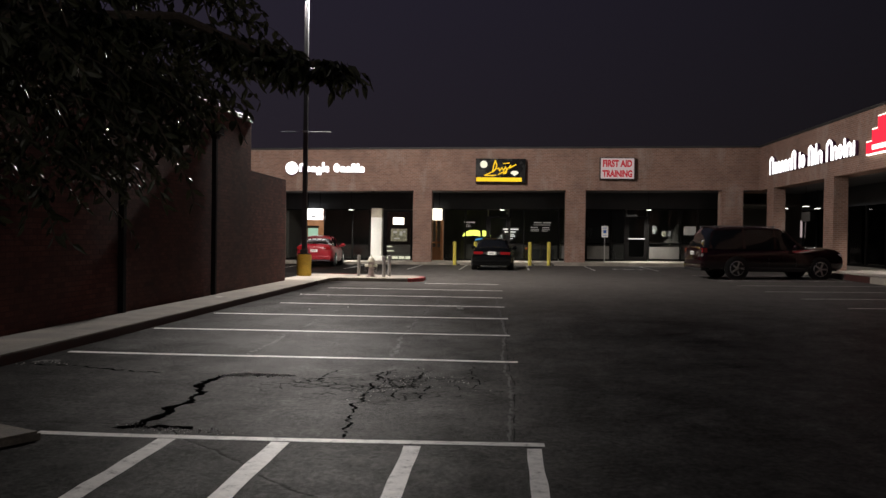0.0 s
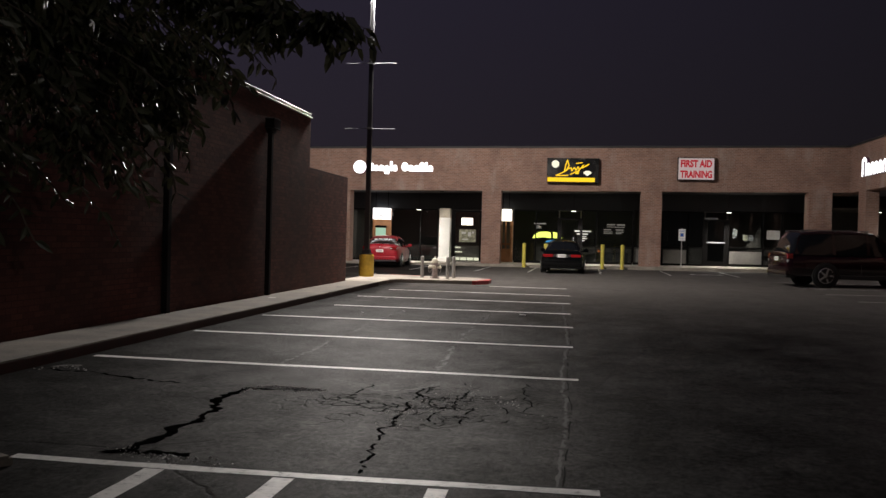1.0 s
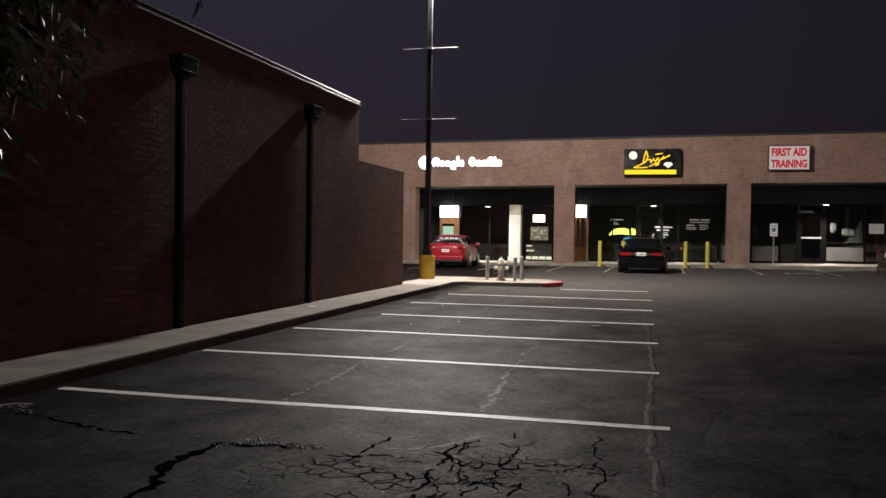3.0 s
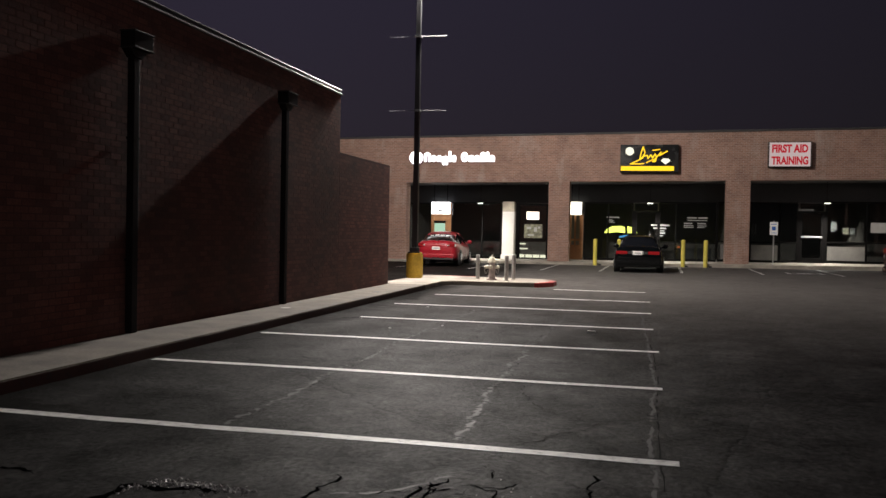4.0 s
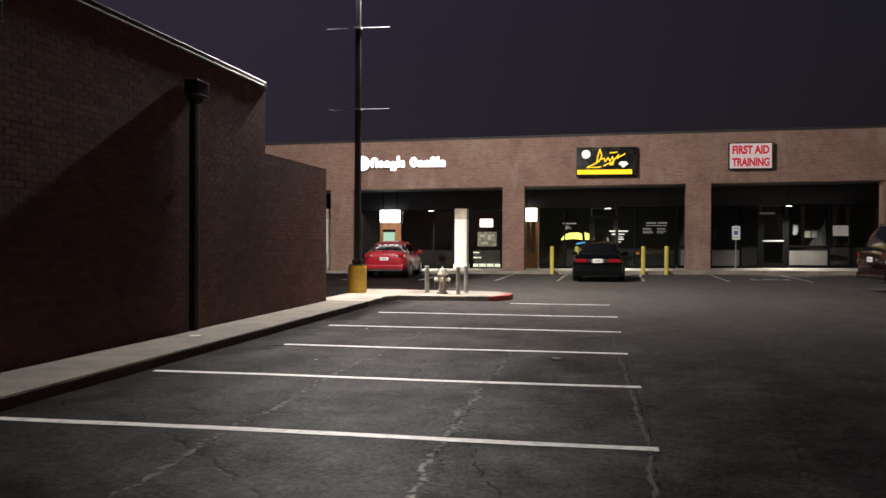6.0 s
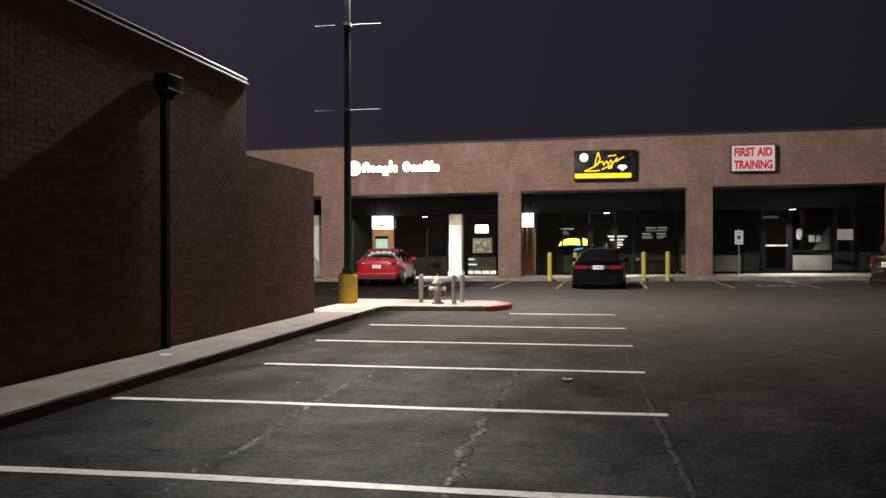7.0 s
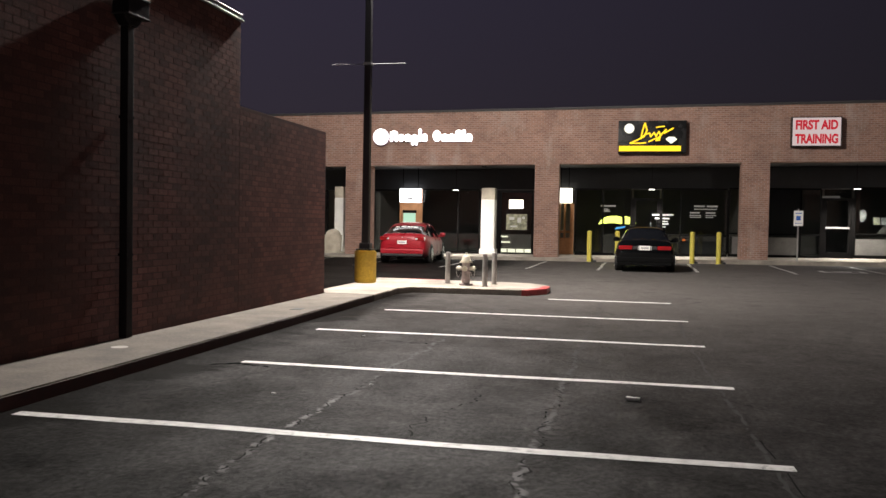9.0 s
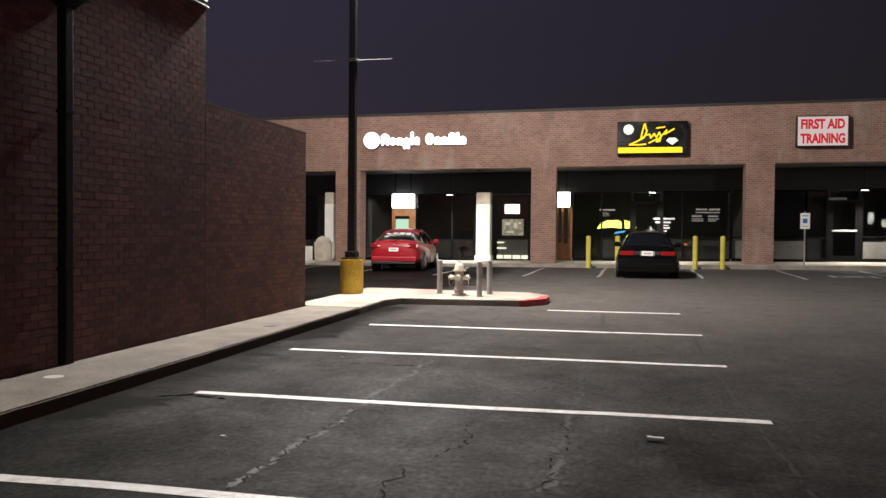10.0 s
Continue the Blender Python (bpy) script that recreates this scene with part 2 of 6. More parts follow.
    line2 = ramp_node(n, l, big.outputs["Distance"], [(0.0, 0.3), (0.006, 0.0)])
    dist = n.new("ShaderNodeVectorMath")
    dist.operation = "DISTANCE"
    sc = n.new("ShaderNodeVectorMath")
    sc.operation = "MULTIPLY"
    sc.inputs[1].default_value = (0.62, 1.0, 0.0)
    l.new(wv.outputs[0], sc.inputs[0])
    l.new(sc.outputs[0], dist.inputs[0])
    dist.inputs[1].default_value = (-0.6, 7.2, 0.0)
    zone = ramp_node(n, l, dist.outputs["Value"], [(0.45, 1.0), (1.2, 0.0)])
    zone.color_ramp.interpolation = "EASE"
    gate = noise_node(n, l, 1.6, 3)
    g2 = ramp_node(n, l, gate.outputs["Fac"], [(0.50, 0.0), (0.58, 1.0)])
    k = mix_node(n, l, 1.0, line.outputs[0], zone.outputs[0], "MULTIPLY")
    k = mix_node(n, l, 1.0, k, g2.outputs[0], "MULTIPLY")
    k2 = mix_node(n, l, 1.0, line2.outputs[0], ramp_node(n, l, mid.outputs["Fac"], [(0.35, 0.0), (0.6, 1.0)]).outputs[0], "MULTIPLY")
    k = mix_node(n, l, 1.0, k, k2, "LIGHTEN")
    c = mix_node(n, l, k, c, (0.006, 0.006, 0.006))
    l.new(c, b.inputs["Base Color"])
    l.new(ramp_node(n, l, wide.outputs["Fac"], [(0.3, 0.50), (0.7, 0.64)]).outputs[0], b.inputs["Roughness"])
    pits = noise_node(n, l, 30, 5, 0.7)
    smear = noise_node(n, l, 2.2, 12, 0.78)
    sheen = ramp_node(n, l, wide.outputs["Fac"], [(0.3, 0.020), (0.7, 0.050)]).outputs[0]
    sheen = mix_node(n, l, 1.0, sheen, ramp_node(n, l, smear.outputs["Fac"], [(0.36, 0.5), (0.50, 0.95), (0.66, 1.45)]).outputs[0], "MULTIPLY")
    sheen = mix_node(n, l, 1.0, sheen, ramp_node(n, l, coarse.outputs["Fac"], [(0.36, 0.55), (0.50, 0.95), (0.64, 1.55)]).outputs[0], "MULTIPLY")
    patches = noise_node(n, l, 1.15, 9, 0.66, (1.0, 0.55, 1.0))
    sheen = mix_node(n, l, 1.0, sheen, ramp_node(n, l, patches.outputs["Fac"], [(0.36, 0.6), (0.5, 0.97), (0.64, 1.4)]).outputs[0], "MULTIPLY")
    sheen = mix_node(n, l, 1.0, sheen, ramp_node(n, l, pits.outputs["Fac"], [(0.36, 0.45), (0.62, 1.35)]).outputs[0], "MULTIPLY")
    sheen = mix_node(n, l, k, sheen, (0.0, 0.0, 0.0))
    sheen = mix_node(n, l, silt.outputs[0], sheen, (0.02, 0.02, 0.02))
    l.new(sheen, b.inputs["Specular IOR Level"])
    hsum = n.new("ShaderNodeMath")
    hsum.operation = "MULTIPLY_ADD"
    l.new(k, hsum.inputs[0])
    hsum.inputs[1].default_value = -3.0
    l.new(mix_node(n, l, 0.55, grit.outputs["Fac"], coarse.outputs["Fac"]), hsum.inputs[2])
    bp = n.new("ShaderNodeBump")
    bp.inputs["Strength"].default_value, bp.inputs["Distance"].default_value = 0.75, 0.008
    l.new(hsum.outputs[0], bp.inputs["Height"])
    l.new(bp.outputs[0], b.inputs["Normal"])
    return m


def worn_paint(name, colour, worn=0.42):
    m = bpy.data.materials.new(name)
    m.use_nodes = True
    n, l = links_of(m)
    b = n["Principled BSDF"]
    a, g = noise_node(n, l, 9, 8, 0.75), noise_node(n, l, 110, 3)
    s = mix_node(n, l, 0.35, a.outputs["Fac"], g.outputs["Fac"])
    k = ramp_node(n, l, s, [(worn - 0.05, 0.0), (worn + 0.05, 1.0)])
    shade = mix_node(n, l, 1.0, colour, ramp_node(n, l, a.outputs["Fac"], [(0.3, 0.65), (0.7, 1.1)]).outputs[0], "MULTIPLY")
    l.new(mix_node(n, l, k.outputs[0], (0.03, 0.029, 0.028), shade), b.inputs["Base Color"])
    b.inputs["Roughness"].default_value = 0.55
    bp = n.new("ShaderNodeBump")
    bp.inputs["Strength"].default_value, bp.inputs["Distance"].default_value = 0.3, 0.003
    l.new(g.outputs["Fac"], bp.inputs["Height"])
    l.new(bp.outputs[0], b.inputs["Normal"])
    return m


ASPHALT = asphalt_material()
ASPHALT_DARK = asphalt_material("sealed_asphalt", 0.42)
PAINT = worn_paint("worn_white_line_paint", (0.78, 0.77, 0.74), 0.40)
PAINT_FADED = worn_paint("faded_white_line_paint", (0.62, 0.61, 0.58), 0.46)
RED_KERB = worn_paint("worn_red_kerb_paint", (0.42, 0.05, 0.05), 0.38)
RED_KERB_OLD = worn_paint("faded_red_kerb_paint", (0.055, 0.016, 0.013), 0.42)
CONCRETE_DARK = surface("dark_concrete", (0.165, 0.143, 0.118), 0.9, vary=0.55, grain=34, blotch=1.6, bump=0.4)
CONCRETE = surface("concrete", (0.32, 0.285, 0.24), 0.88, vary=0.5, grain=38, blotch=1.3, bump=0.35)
BRICK = surface("red_brown_brick", (0.116, 0.037, 0.0285), 0.88, vary=0.5, grain=55, blotch=0.7, bump=0.5, island=True)
MORTAR = surface("brown_mortar", (0.070, 0.027, 0.021), 0.95, vary=0.25, grain=80, blotch=1.0, bump=0.4)
FACADE = brick_sheet("facade_brick", "XY", (0.29, 0.158, 0.115), (0.20, 0.106, 0.077), (0.33, 0.25, 0.21))
FASCIA_CAP = surface("dark_fascia_cap", (0.03, 0.027, 0.026), 0.7, 0.0, 0.2, 30, 1, 0.05)
COPING = surface("dark_metal_coping", (0.15, 0.145, 0.14), 0.48, 0.6, 0.2, 30, 1, 0.05)
BLACKSTEEL = surface("black_painted_steel", (0.016, 0.016, 0.018), 0.45, 0.2, 0.3, 40, 2, 0.08)
DARKPIPE = surface("dark_brown_sheet_metal", (0.016, 0.0125, 0.0135), 0.7, 0.0, 0.3, 30, 2, 0.08)
links_of(DARKPIPE)[0]["Principled BSDF"].inputs["Specular IOR Level"].default_value = 0.15
PIPE_RIM = surface("worn_metal_rim", (0.05, 0.047, 0.045), 0.55, 0.4, 0.3, 30, 2, 0.08)
SOFFIT = surface("dark_soffit", (0.06, 0.06, 0.066), 0.55, 0.0, 0.3, 15, 1, 0.1)
BULKHEAD = surface("dark_bronze_panel", (0.022, 0.024, 0.028), 0.5, 0.0, 0.3, 15, 1, 0.05)
BRONZE = surface("dark_bronze_frame", (0.006, 0.0056, 0.0056), 0.62, 0.0, 0.2, 30, 2, 0.05)
links_of(BRONZE)[0]["Principled BSDF"].inputs["Specular IOR Level"].default_value = 0.03
ALU = surface("dull_aluminium", (0.34, 0.34, 0.34), 0.5, 0.3, 0.2, 50, 3, 0.05)
ROD = surface("dull_steel_rod", (0.16, 0.16, 0.165), 0.6, 0.2, 0.3, 50, 3, 0.05)
GLASS = glass("shop_glass", (0.55, 0.58, 0.58))
INTERIOR = surface("dim_interior_wall", (0.20, 0.18, 0.16), 0.9, 0, 0.2, 20, 1, 0.1)
KICK = surface("pale_grey_panel", (0.13, 0.123, 0.115), 0.8, 0, 0.35, 20, 1.5, 0.1)
INTFLOOR = surface("interior_floor", (0.22, 0.20, 0.17), 0.5, 0, 0.2, 20, 1, 0.05)
YELLOW = surface("yellow_safety_paint", (0.62, 0.40, 0.045), 0.6, 0, 0.3, 25, 3, 0.15)
YELLOW2 = surface("pale_yellow_paint", (0.66, 0.56, 0.09), 0.55, 0, 0.2, 25, 3, 0.1)
GALV = surface("galvanised_steel", (0.40, 0.38, 0.37), 0.5, 0.5, 0.3, 25, 4, 0.1)
HYDRANT = surface("faded_silver_paint", (0.38, 0.31, 0.30), 0.6, 0.1, 0.3, 30, 4, 0.2)
HYDRANT_TOP = surface("pale_cream_paint", (0.58, 0.54, 0.44), 0.6, 0, 0.3, 30, 4, 0.2)
WHITE = surface("white_paint", (0.78, 0.77, 0.73), 0.6, 0, 0.12, 25, 1.5, 0.1)
PAPER = surface("white_paper", (0.5, 0.5, 0.48), 0.8, 0, 0.1, 40, 4, 0.0)
WOOD = surface("orange_brown_wood", (0.36, 0.17, 0.07), 0.5, 0, 0.35, 30, 3, 0.1)
BEIGE = surface("beige_aggregate", (0.5, 0.45, 0.36), 0.9, 0, 0.35, 60, 2, 0.5)
BLUE = surface("blue_sign_paint", (0.03, 0.12, 0.45), 0.5, 0, 0.1, 30, 2, 0)
BLACKPAINT = surface("black_sign_face", (0.003, 0.003, 0.003), 0.25, 0, 0.2, 30, 2, 0)
RUBBER = surface("tyre_rubber", (0.012, 0.012, 0.012), 0.8, 0, 0.2, 60, 4, 0.2)
RIM = surface("alloy_rim", (0.5, 0.5, 0.5), 0.3, 0.9, 0.15, 40, 4, 0.03)
TRIM = surface("black_plastic_trim", (0.014, 0.014, 0.014), 0.6, 0, 0.2, 60, 4, 0.1)
CARGLASS = surface("tinted_car_glass", (0.006, 0.007, 0.008), 0.05, 0, 0.1, 10, 2, 0)
CAR_RED = surface("red_car_paint", (0.28, 0.010, 0.018), 0.3, 0.0, 0.08, 20, 1, 0, coat=0.25)
CAR_BLACK = surface("black_car_paint", (0.003, 0.0034, 0.0038), 0.10, 0.0, 0.15, 20, 1, 0, coat=0.1)
links_of(CAR_BLACK)[0]["Principled BSDF"].inputs["Specular IOR Level"].default_value = 0.3
MATT_BLACK = surface("matt_black_plastic", (0.003, 0.003, 0.003), 0.8, 0, 0.2, 60, 4, 0.1)
links_of(MATT_BLACK)[0]["Principled BSDF"].inputs["Specular IOR Level"].default_value = 0.08
CAR_MAROON = surface("dark_maroon_car_paint", (0.011, 0.002, 0.0035), 0.2, 0.1, 0.15, 20, 1, 0, coat=0.5)
TAIL = surface("red_tail_lens", (0.22, 0.008, 0.010), 0.15, 0, 0.1, 60, 5, 0, coat=0.8)
CLEARLENS = surface("clear_lamp_lens", (0.55, 0.55, 0.55), 0.12, 0.3, 0.1, 60, 5, 0)
BARK = surface("grey_brown_bark", (0.10, 0.075, 0.055), 0.95, 0, 0.4, 30, 4, 0.8, 0.02)
LEAF = surface("dark_green_leaf", (0.056, 0.060, 0.032), 0.42, 0, 0.3, 20, 2, 0.05, island=True)
_n, _l = links_of(LEAF)
_t, _m = _n.new("ShaderNodeBsdfTranslucent"), _n.new("ShaderNodeMixShader")
_t.inputs["Color"].default_value, _m.inputs[0].default_value = (0.05, 0.045, 0.025, 1), 0.16
_l.new(_n["Principled BSDF"].outputs[0], _m.inputs[1])
_l.new(_t.outputs[0], _m.inputs[2])
_l.new(_m.outputs[0], _n["Material Output"].inputs[0])
CRACK_SOFT = surface("hairline_crack", (0.011, 0.0105, 0.010), 1.0, 0, 0.3, 60, 3, 0.3)
links_of(CRACK_SOFT)[0]["Principled BSDF"].inputs["Specular IOR Level"].default_value = 0.08
CRACK = surface("open_crack", (0.004, 0.004, 0.004), 1.0, 0, 0.3, 60, 3, 0.3)
links_of(CRACK)[0]["Principled BSDF"].inputs["Specular IOR Level"].default_value = 0.0
SEAMPALE = surface("pale_worn_seam", (0.031, 0.030, 0.029), 0.62, 0, 0.9, 30, 6, 0.4)
links_of(SEAMPALE)[0]["Principled BSDF"].inputs["Specular IOR Level"].default_value = 0.2
SEALPALE = surface("pale_crack_rubble", (0.16, 0.155, 0.15), 0.9, 0, 0.5, 80, 6, 0.5)
STONE = surface("pale_broken_stone", (0.34, 0.325, 0.31), 0.5, 0, 0.5, 80, 9, 0.3, island=True)
SIGN_WHITE = glowing("lit_white_sign", (1.0, 0.97, 0.96), 2.6)
SIGN_WHITE_DIM = glowing("lit_white_panel", (1.0, 0.93, 0.78), 2.2)
SIGN_RIM = surface("purple_letter_return", (0.10, 0.03, 0.09), 0.5, 0, 0.1, 20, 2, 0)
SIGN_YELLOW = glowing("lit_yellow_sign", (1.0, 0.60, 0.025), 1.15)
SIGN_PALE = glowing("lit_cream_sign", (1.0, 0.93, 0.72), 1.0)
SIGN_FACE = glowing("lit_pink_white_face", (1.0, 0.80, 0.78), 0.37)
SIGN_REDINK = glowing("lit_red_letters", (0.70, 0.03, 0.05), 0.45)
SIGN_RED = glowing("lit_red_sign", (1.0, 0.03, 0.06), 1.2)
REFLECTED_YELLOW = glowing("yellow_reflection", (0.95, 1.0, 0.16), 4.4)
GLOW_BLUE = glowing("blue_glow", (0.15, 0.55, 1.0), 1.6)
NEON_RED = glowing("red_neon", (1.0, 0.22, 0.04), 1.2)
LAMPGLOW = glowing("lamp_lens", (1.0, 0.95, 0.88), 30.0)
TUBE = glowing("soffit_lamp_lens", (1.0, 0.96, 0.88), 3.0)
GREENPOSTER = glowing("lit_menu_screen", (0.55, 0.85, 0.62), 0.6)
SHELF_LIT = glowing("lit_shelf_strip", (1.0, 0.9, 0.66), 2.4)


# ---- building helpers ----
def box(bm, x0, x1, y0, y1, z0, z1, bevel=0.0, m=None):
    g = bmesh.ops.create_cube(bm, size=1.0)
    bmesh.ops.transform(bm, verts=g["verts"], matrix=Matrix.Translation(((x0 + x1) / 2, (y0 + y1) / 2, (z0 + z1) / 2)) @ Matrix.Diagonal((x1 - x0, y1 - y0, z1 - z0, 1)))
    if bevel:
        edges = list({e for v in g["verts"] for e in v.link_edges})
        got = bmesh.ops.bevel(bm, geom=edges, offset=bevel, segments=2, affect="EDGES", profile=0.6)
        vs = [v for v in got["verts"]]
    else:
        vs = g["verts"]
    if m is not None:
        bmesh.ops.transform(bm, verts=list({v for v in vs}), matrix=m)
    return vs


def cyl(bm, at, r0, r1, h, seg=20, m=None, bevel=0.0):
    g = bmesh.ops.create_cone(bm, cap_ends=True, segments=seg, radius1=r0, radius2=r1, depth=h)
    mm = Matrix.Translation((at[0], at[1], at[2] + h / 2))
    bmesh.ops.transform(bm, verts=g["verts"], matrix=(m @ mm) if m is not None else mm)
    if bevel:
        caps = [e for e in {e for v in g["verts"] for e in v.link_edges} if any(len(f.verts) > 4 for f in e.link_faces)]
        bmesh.ops.bevel(bm, geom=caps, offset=bevel, segments=2, affect="EDGES")
    return g["verts"]


def ball(bm, at, r, sx=1, sy=1, sz=1, seg=14):
    g = bmesh.ops.create_uvsphere(bm, u_segments=seg, v_segments=seg // 2 + 1, radius=r)
    bmesh.ops.transform(bm, verts=g["verts"], matrix=Matrix.Translation(at) @ Matrix.Diagonal((sx, sy, sz, 1)))


def prism(bm, pts, axis, a, b):
    """A polygon pulled from a to b along an axis: 'y' for points (x, z), 'x' for (y, z), 'z' for (x, y)."""
    def at(p, d):
        return (p[0], d, p[1]) if axis == "y" else (d, p[0], p[1]) if axis == "x" else (p[0], p[1], d)
    lo, hi = [bm.verts.new(at(p, a)) for p in pts], [bm.verts.new(at(p, b)) for p in pts]
    k = len(pts)
    bm.faces.new(lo), bm.faces.new(hi)
    for i in range(k):
        bm.faces.new((lo[i], lo[(i + 1) % k], hi[(i + 1) % k], hi[i]))
    bmesh.ops.recalc_face_normals(bm, faces=bm.faces)


def mesh_of(name, bm, material, smooth=False):
    me = bpy.data.meshes.new(name)
    bmesh.ops.recalc_face_normals(bm, faces=bm.faces)
    bm.to_mesh(me)
    bm.free()
    me.materials.append(material)
    if smooth:
        me.shade_smooth()
        me.set_sharp_from_angle(angle=radians(38))
    return me


def part(name, bm, material, parent=None, label="", smooth=False):
    ob = new(name, mesh_of(name, bm, material, smooth))
    ob.parent = parent
    if label:
        ob["label"] = label
    return ob


def thing(name, at, label, category, group="", kind="", rz=0):
    ob = new(name)
    ob.empty_display_size = 0.2
    ob.matrix_world = pose(*at, 0, 0, rz)
    return tagged(ob, label, category, group, kind)


def boxpart(name, dims, material, parent=None, label="", bevel=0.0):
    bm = bmesh.new()
    box(bm, *dims, bevel=bevel)
    return part(name, bm, material, parent, label)


def smooth01(v):
    v = min(1.0, max(0.0, v))
    return v * v * (3 - 2 * v)


def gz(x, y):
    """Height of the lot: nearly level, with a slight cross fall towards the shops."""
    s = smooth01((y - 22) / 14)
    xx = max(-14.0, min(16.0, x))
    near = 0.0105 * max(0.0, xx)
    return near * (1 - s) + (0.08 + 0.008 * xx) * s


def lift(x):
    return 0.0115 * x


# ---- ground ----
def build_ground():
    xs = sorted({-400, -150, -60, *range(-30, 31, 1), 60, 150, 400})
    ys = sorted({-400, -150, -60, *range(-20, 62, 1), 100, 180, 400})
    verts = [(x, y, gz(x, y) if -31 < x < 31 else gz(math.copysign(30, x), y)) for y in ys for x in xs]
    k = len(xs)
    faces = [(j * k + i, j * k + i + 1, (j + 1) * k + i + 1, (j + 1) * k + i) for j in range(len(ys) - 1) for i in range(k - 1)]
    me = bpy.data.meshes.new("ground")
    me.from_pydata(verts, [], faces)
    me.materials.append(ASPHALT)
    me.shade_smooth()
    tagged(new("ground", me), "dark worn asphalt parking lot with cracks and oil spots", "ground", kind="structure")


build_ground()


def ribbon(name, p, q, width, material, label, up=0.004, group="parking lines", ragged=0.006, step=0.25):
    """A painted stripe on the lot from p to q."""
    p, q = Vector((*p, 0)), Vector((*q, 0))
    way = (q - p).normalized()
    side = Vector((-way.y, way.x, 0)) * width / 2
    k = max(2, int((q - p).length / step))
    bm = bmesh.new()
    rows = []
    for i in range(k + 1):
        c = p.lerp(q, i / k) + side.normalized() * (0.014 * math.sin(i * 0.37 + p.y * 3.1) + random.uniform(-0.004, 0.004))
        a = c + side * (1 + random.uniform(-1, 1) * ragged / width * 2)
        b = c - side * (1 + random.uniform(-1, 1) * ragged / width * 2)
        rows.append([bm.verts.new((v.x, v.y, gz(v.x, v.y) + up)) for v in (a, b)])
    for (a, b), (c, d) in zip(rows, rows[1:]):
        bm.faces.new((a, b, d, c))
    ob = part(name, bm, material)
    for f in ob.data.polygons:
        if f.normal.z < 0:
            f.flip()
    return tagged(ob, label, "road marking", group, "structure")


STALL_LABEL = "worn white stall line painted across grey asphalt"
STALLS = [(-5.22, 0.18, 8.90), (-5.27, 0.12, 11.59), (-5.23, 0.12, 14.18), (-4.68, 0.07, 16.76), (-4.9, 0.05, 19.48), (-4.75, 0.04, 22.21), (-2.35, -0.07, 25.17)]
for x0, x1, y in STALLS:
    ribbon("stall_line", (x0, y), (x1, y), 0.12, PAINT, STALL_LABEL)
# hatched no-parking bay in front
ribbon("hatch_border", (-3.35, 4.86), (0.28, 4.92), 0.10, PAINT, "worn white border line of a hatched bay", group="hatched bay")
ribbon("hatch_border", (-3.6, 3.28), (0.2, 3.45), 0.10, PAINT, "worn white border line of a hatched bay", group="hatched bay")
for xa, w in ((-2.37, 0.13), (-1.57, 0.13), (-0.64, 0.12), (0.19, 0.10)):
    ribbon("hatch_stripe", (xa, 4.80), (xa + 0.02, 3.40), w, PAINT, "broad worn white stripe with flaking paint", group="hatched bay", up=0.0045 if w != 0.10 else 0.008)
# darker sealed ground of the hatched bay
bm = bmesh.new()
rows = [[bm.verts.new((x, y, gz(x, y) + 0.0025)) for x in (-3.15, -2.0, -1.0, 0.0, 0.24)] for y in (3.35, 4.1, 4.86)]
for ra, rb in zip(rows, rows[1:]):
    for q in range(4):
        bm.faces.new((ra[q], ra[q + 1], rb[q + 1], rb[q]))
tagged(part("asphalt_patch", bm, ASPHALT_DARK), "darker sealed asphalt of the hatched bay", "ground", kind="structure")
# stalls at the shops and on the far side
for x in (-12.3, -9.5, -6.6, -3.85, -1.65, 1.3, 4.1, 6.75, 9.5):
    ribbon("shop_stall_line", (x - 0.1, 35.3), (x, 40.9), 0.10, PAINT_FADED, "faded white stall line in front of the shops", group="shop stall lines")
for y in (14.4, 17.2, 19.95, 22.7, 25.5, 28.2, 31.6):
    ribbon("side_stall_line", (7.2, y), (11.7, y), 0.10, PAINT_FADED, "faded white stall line of the side row", group="side stall lines")


# ---- west walk, island, shop walks ----
def kerbed_slab(name, outline, z0, z1, material, label, category="pavement", zfun=None):
    bm = bmesh.new()
    prism(bm, outline, "z", z0, z1)
    top = [e for e in bm.edges if all(abs(v.co.z - z1) < 1e-5 for v in e.verts)]
    bmesh.ops.bevel(bm, geom=top, offset=0.014, segments=2, affect="EDGES")
    if zfun:
        for v in bm.verts:
            v.co.z += zfun(v.co.x)
    return tagged(part(name, bm, material), label, category, kind="structure")


kerbed_slab("pavement_west", [(-6.3, 4.96), (-5.35, 4.96), (-5.35, 23.6), (-6.3, 23.6)], -0.15, 0.12, CONCRETE_DARK, "narrow concrete walk with a kerb along a brick wall")
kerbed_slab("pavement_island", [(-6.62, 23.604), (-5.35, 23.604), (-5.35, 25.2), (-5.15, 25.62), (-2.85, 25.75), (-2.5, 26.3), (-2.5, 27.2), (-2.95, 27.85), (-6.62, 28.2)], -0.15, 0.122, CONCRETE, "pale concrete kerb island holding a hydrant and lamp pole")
kerbed_slab("pavement_tree_island", [(-6.3, -6.0), (-3.4, -6.0), (-3.4, 4.35), (-3.22, 4.68), (-3.75, 4.94), (-6.3, 4.956)], -0.15, 0.06, CONCRETE_DARK, "concrete kerb island at the tree")
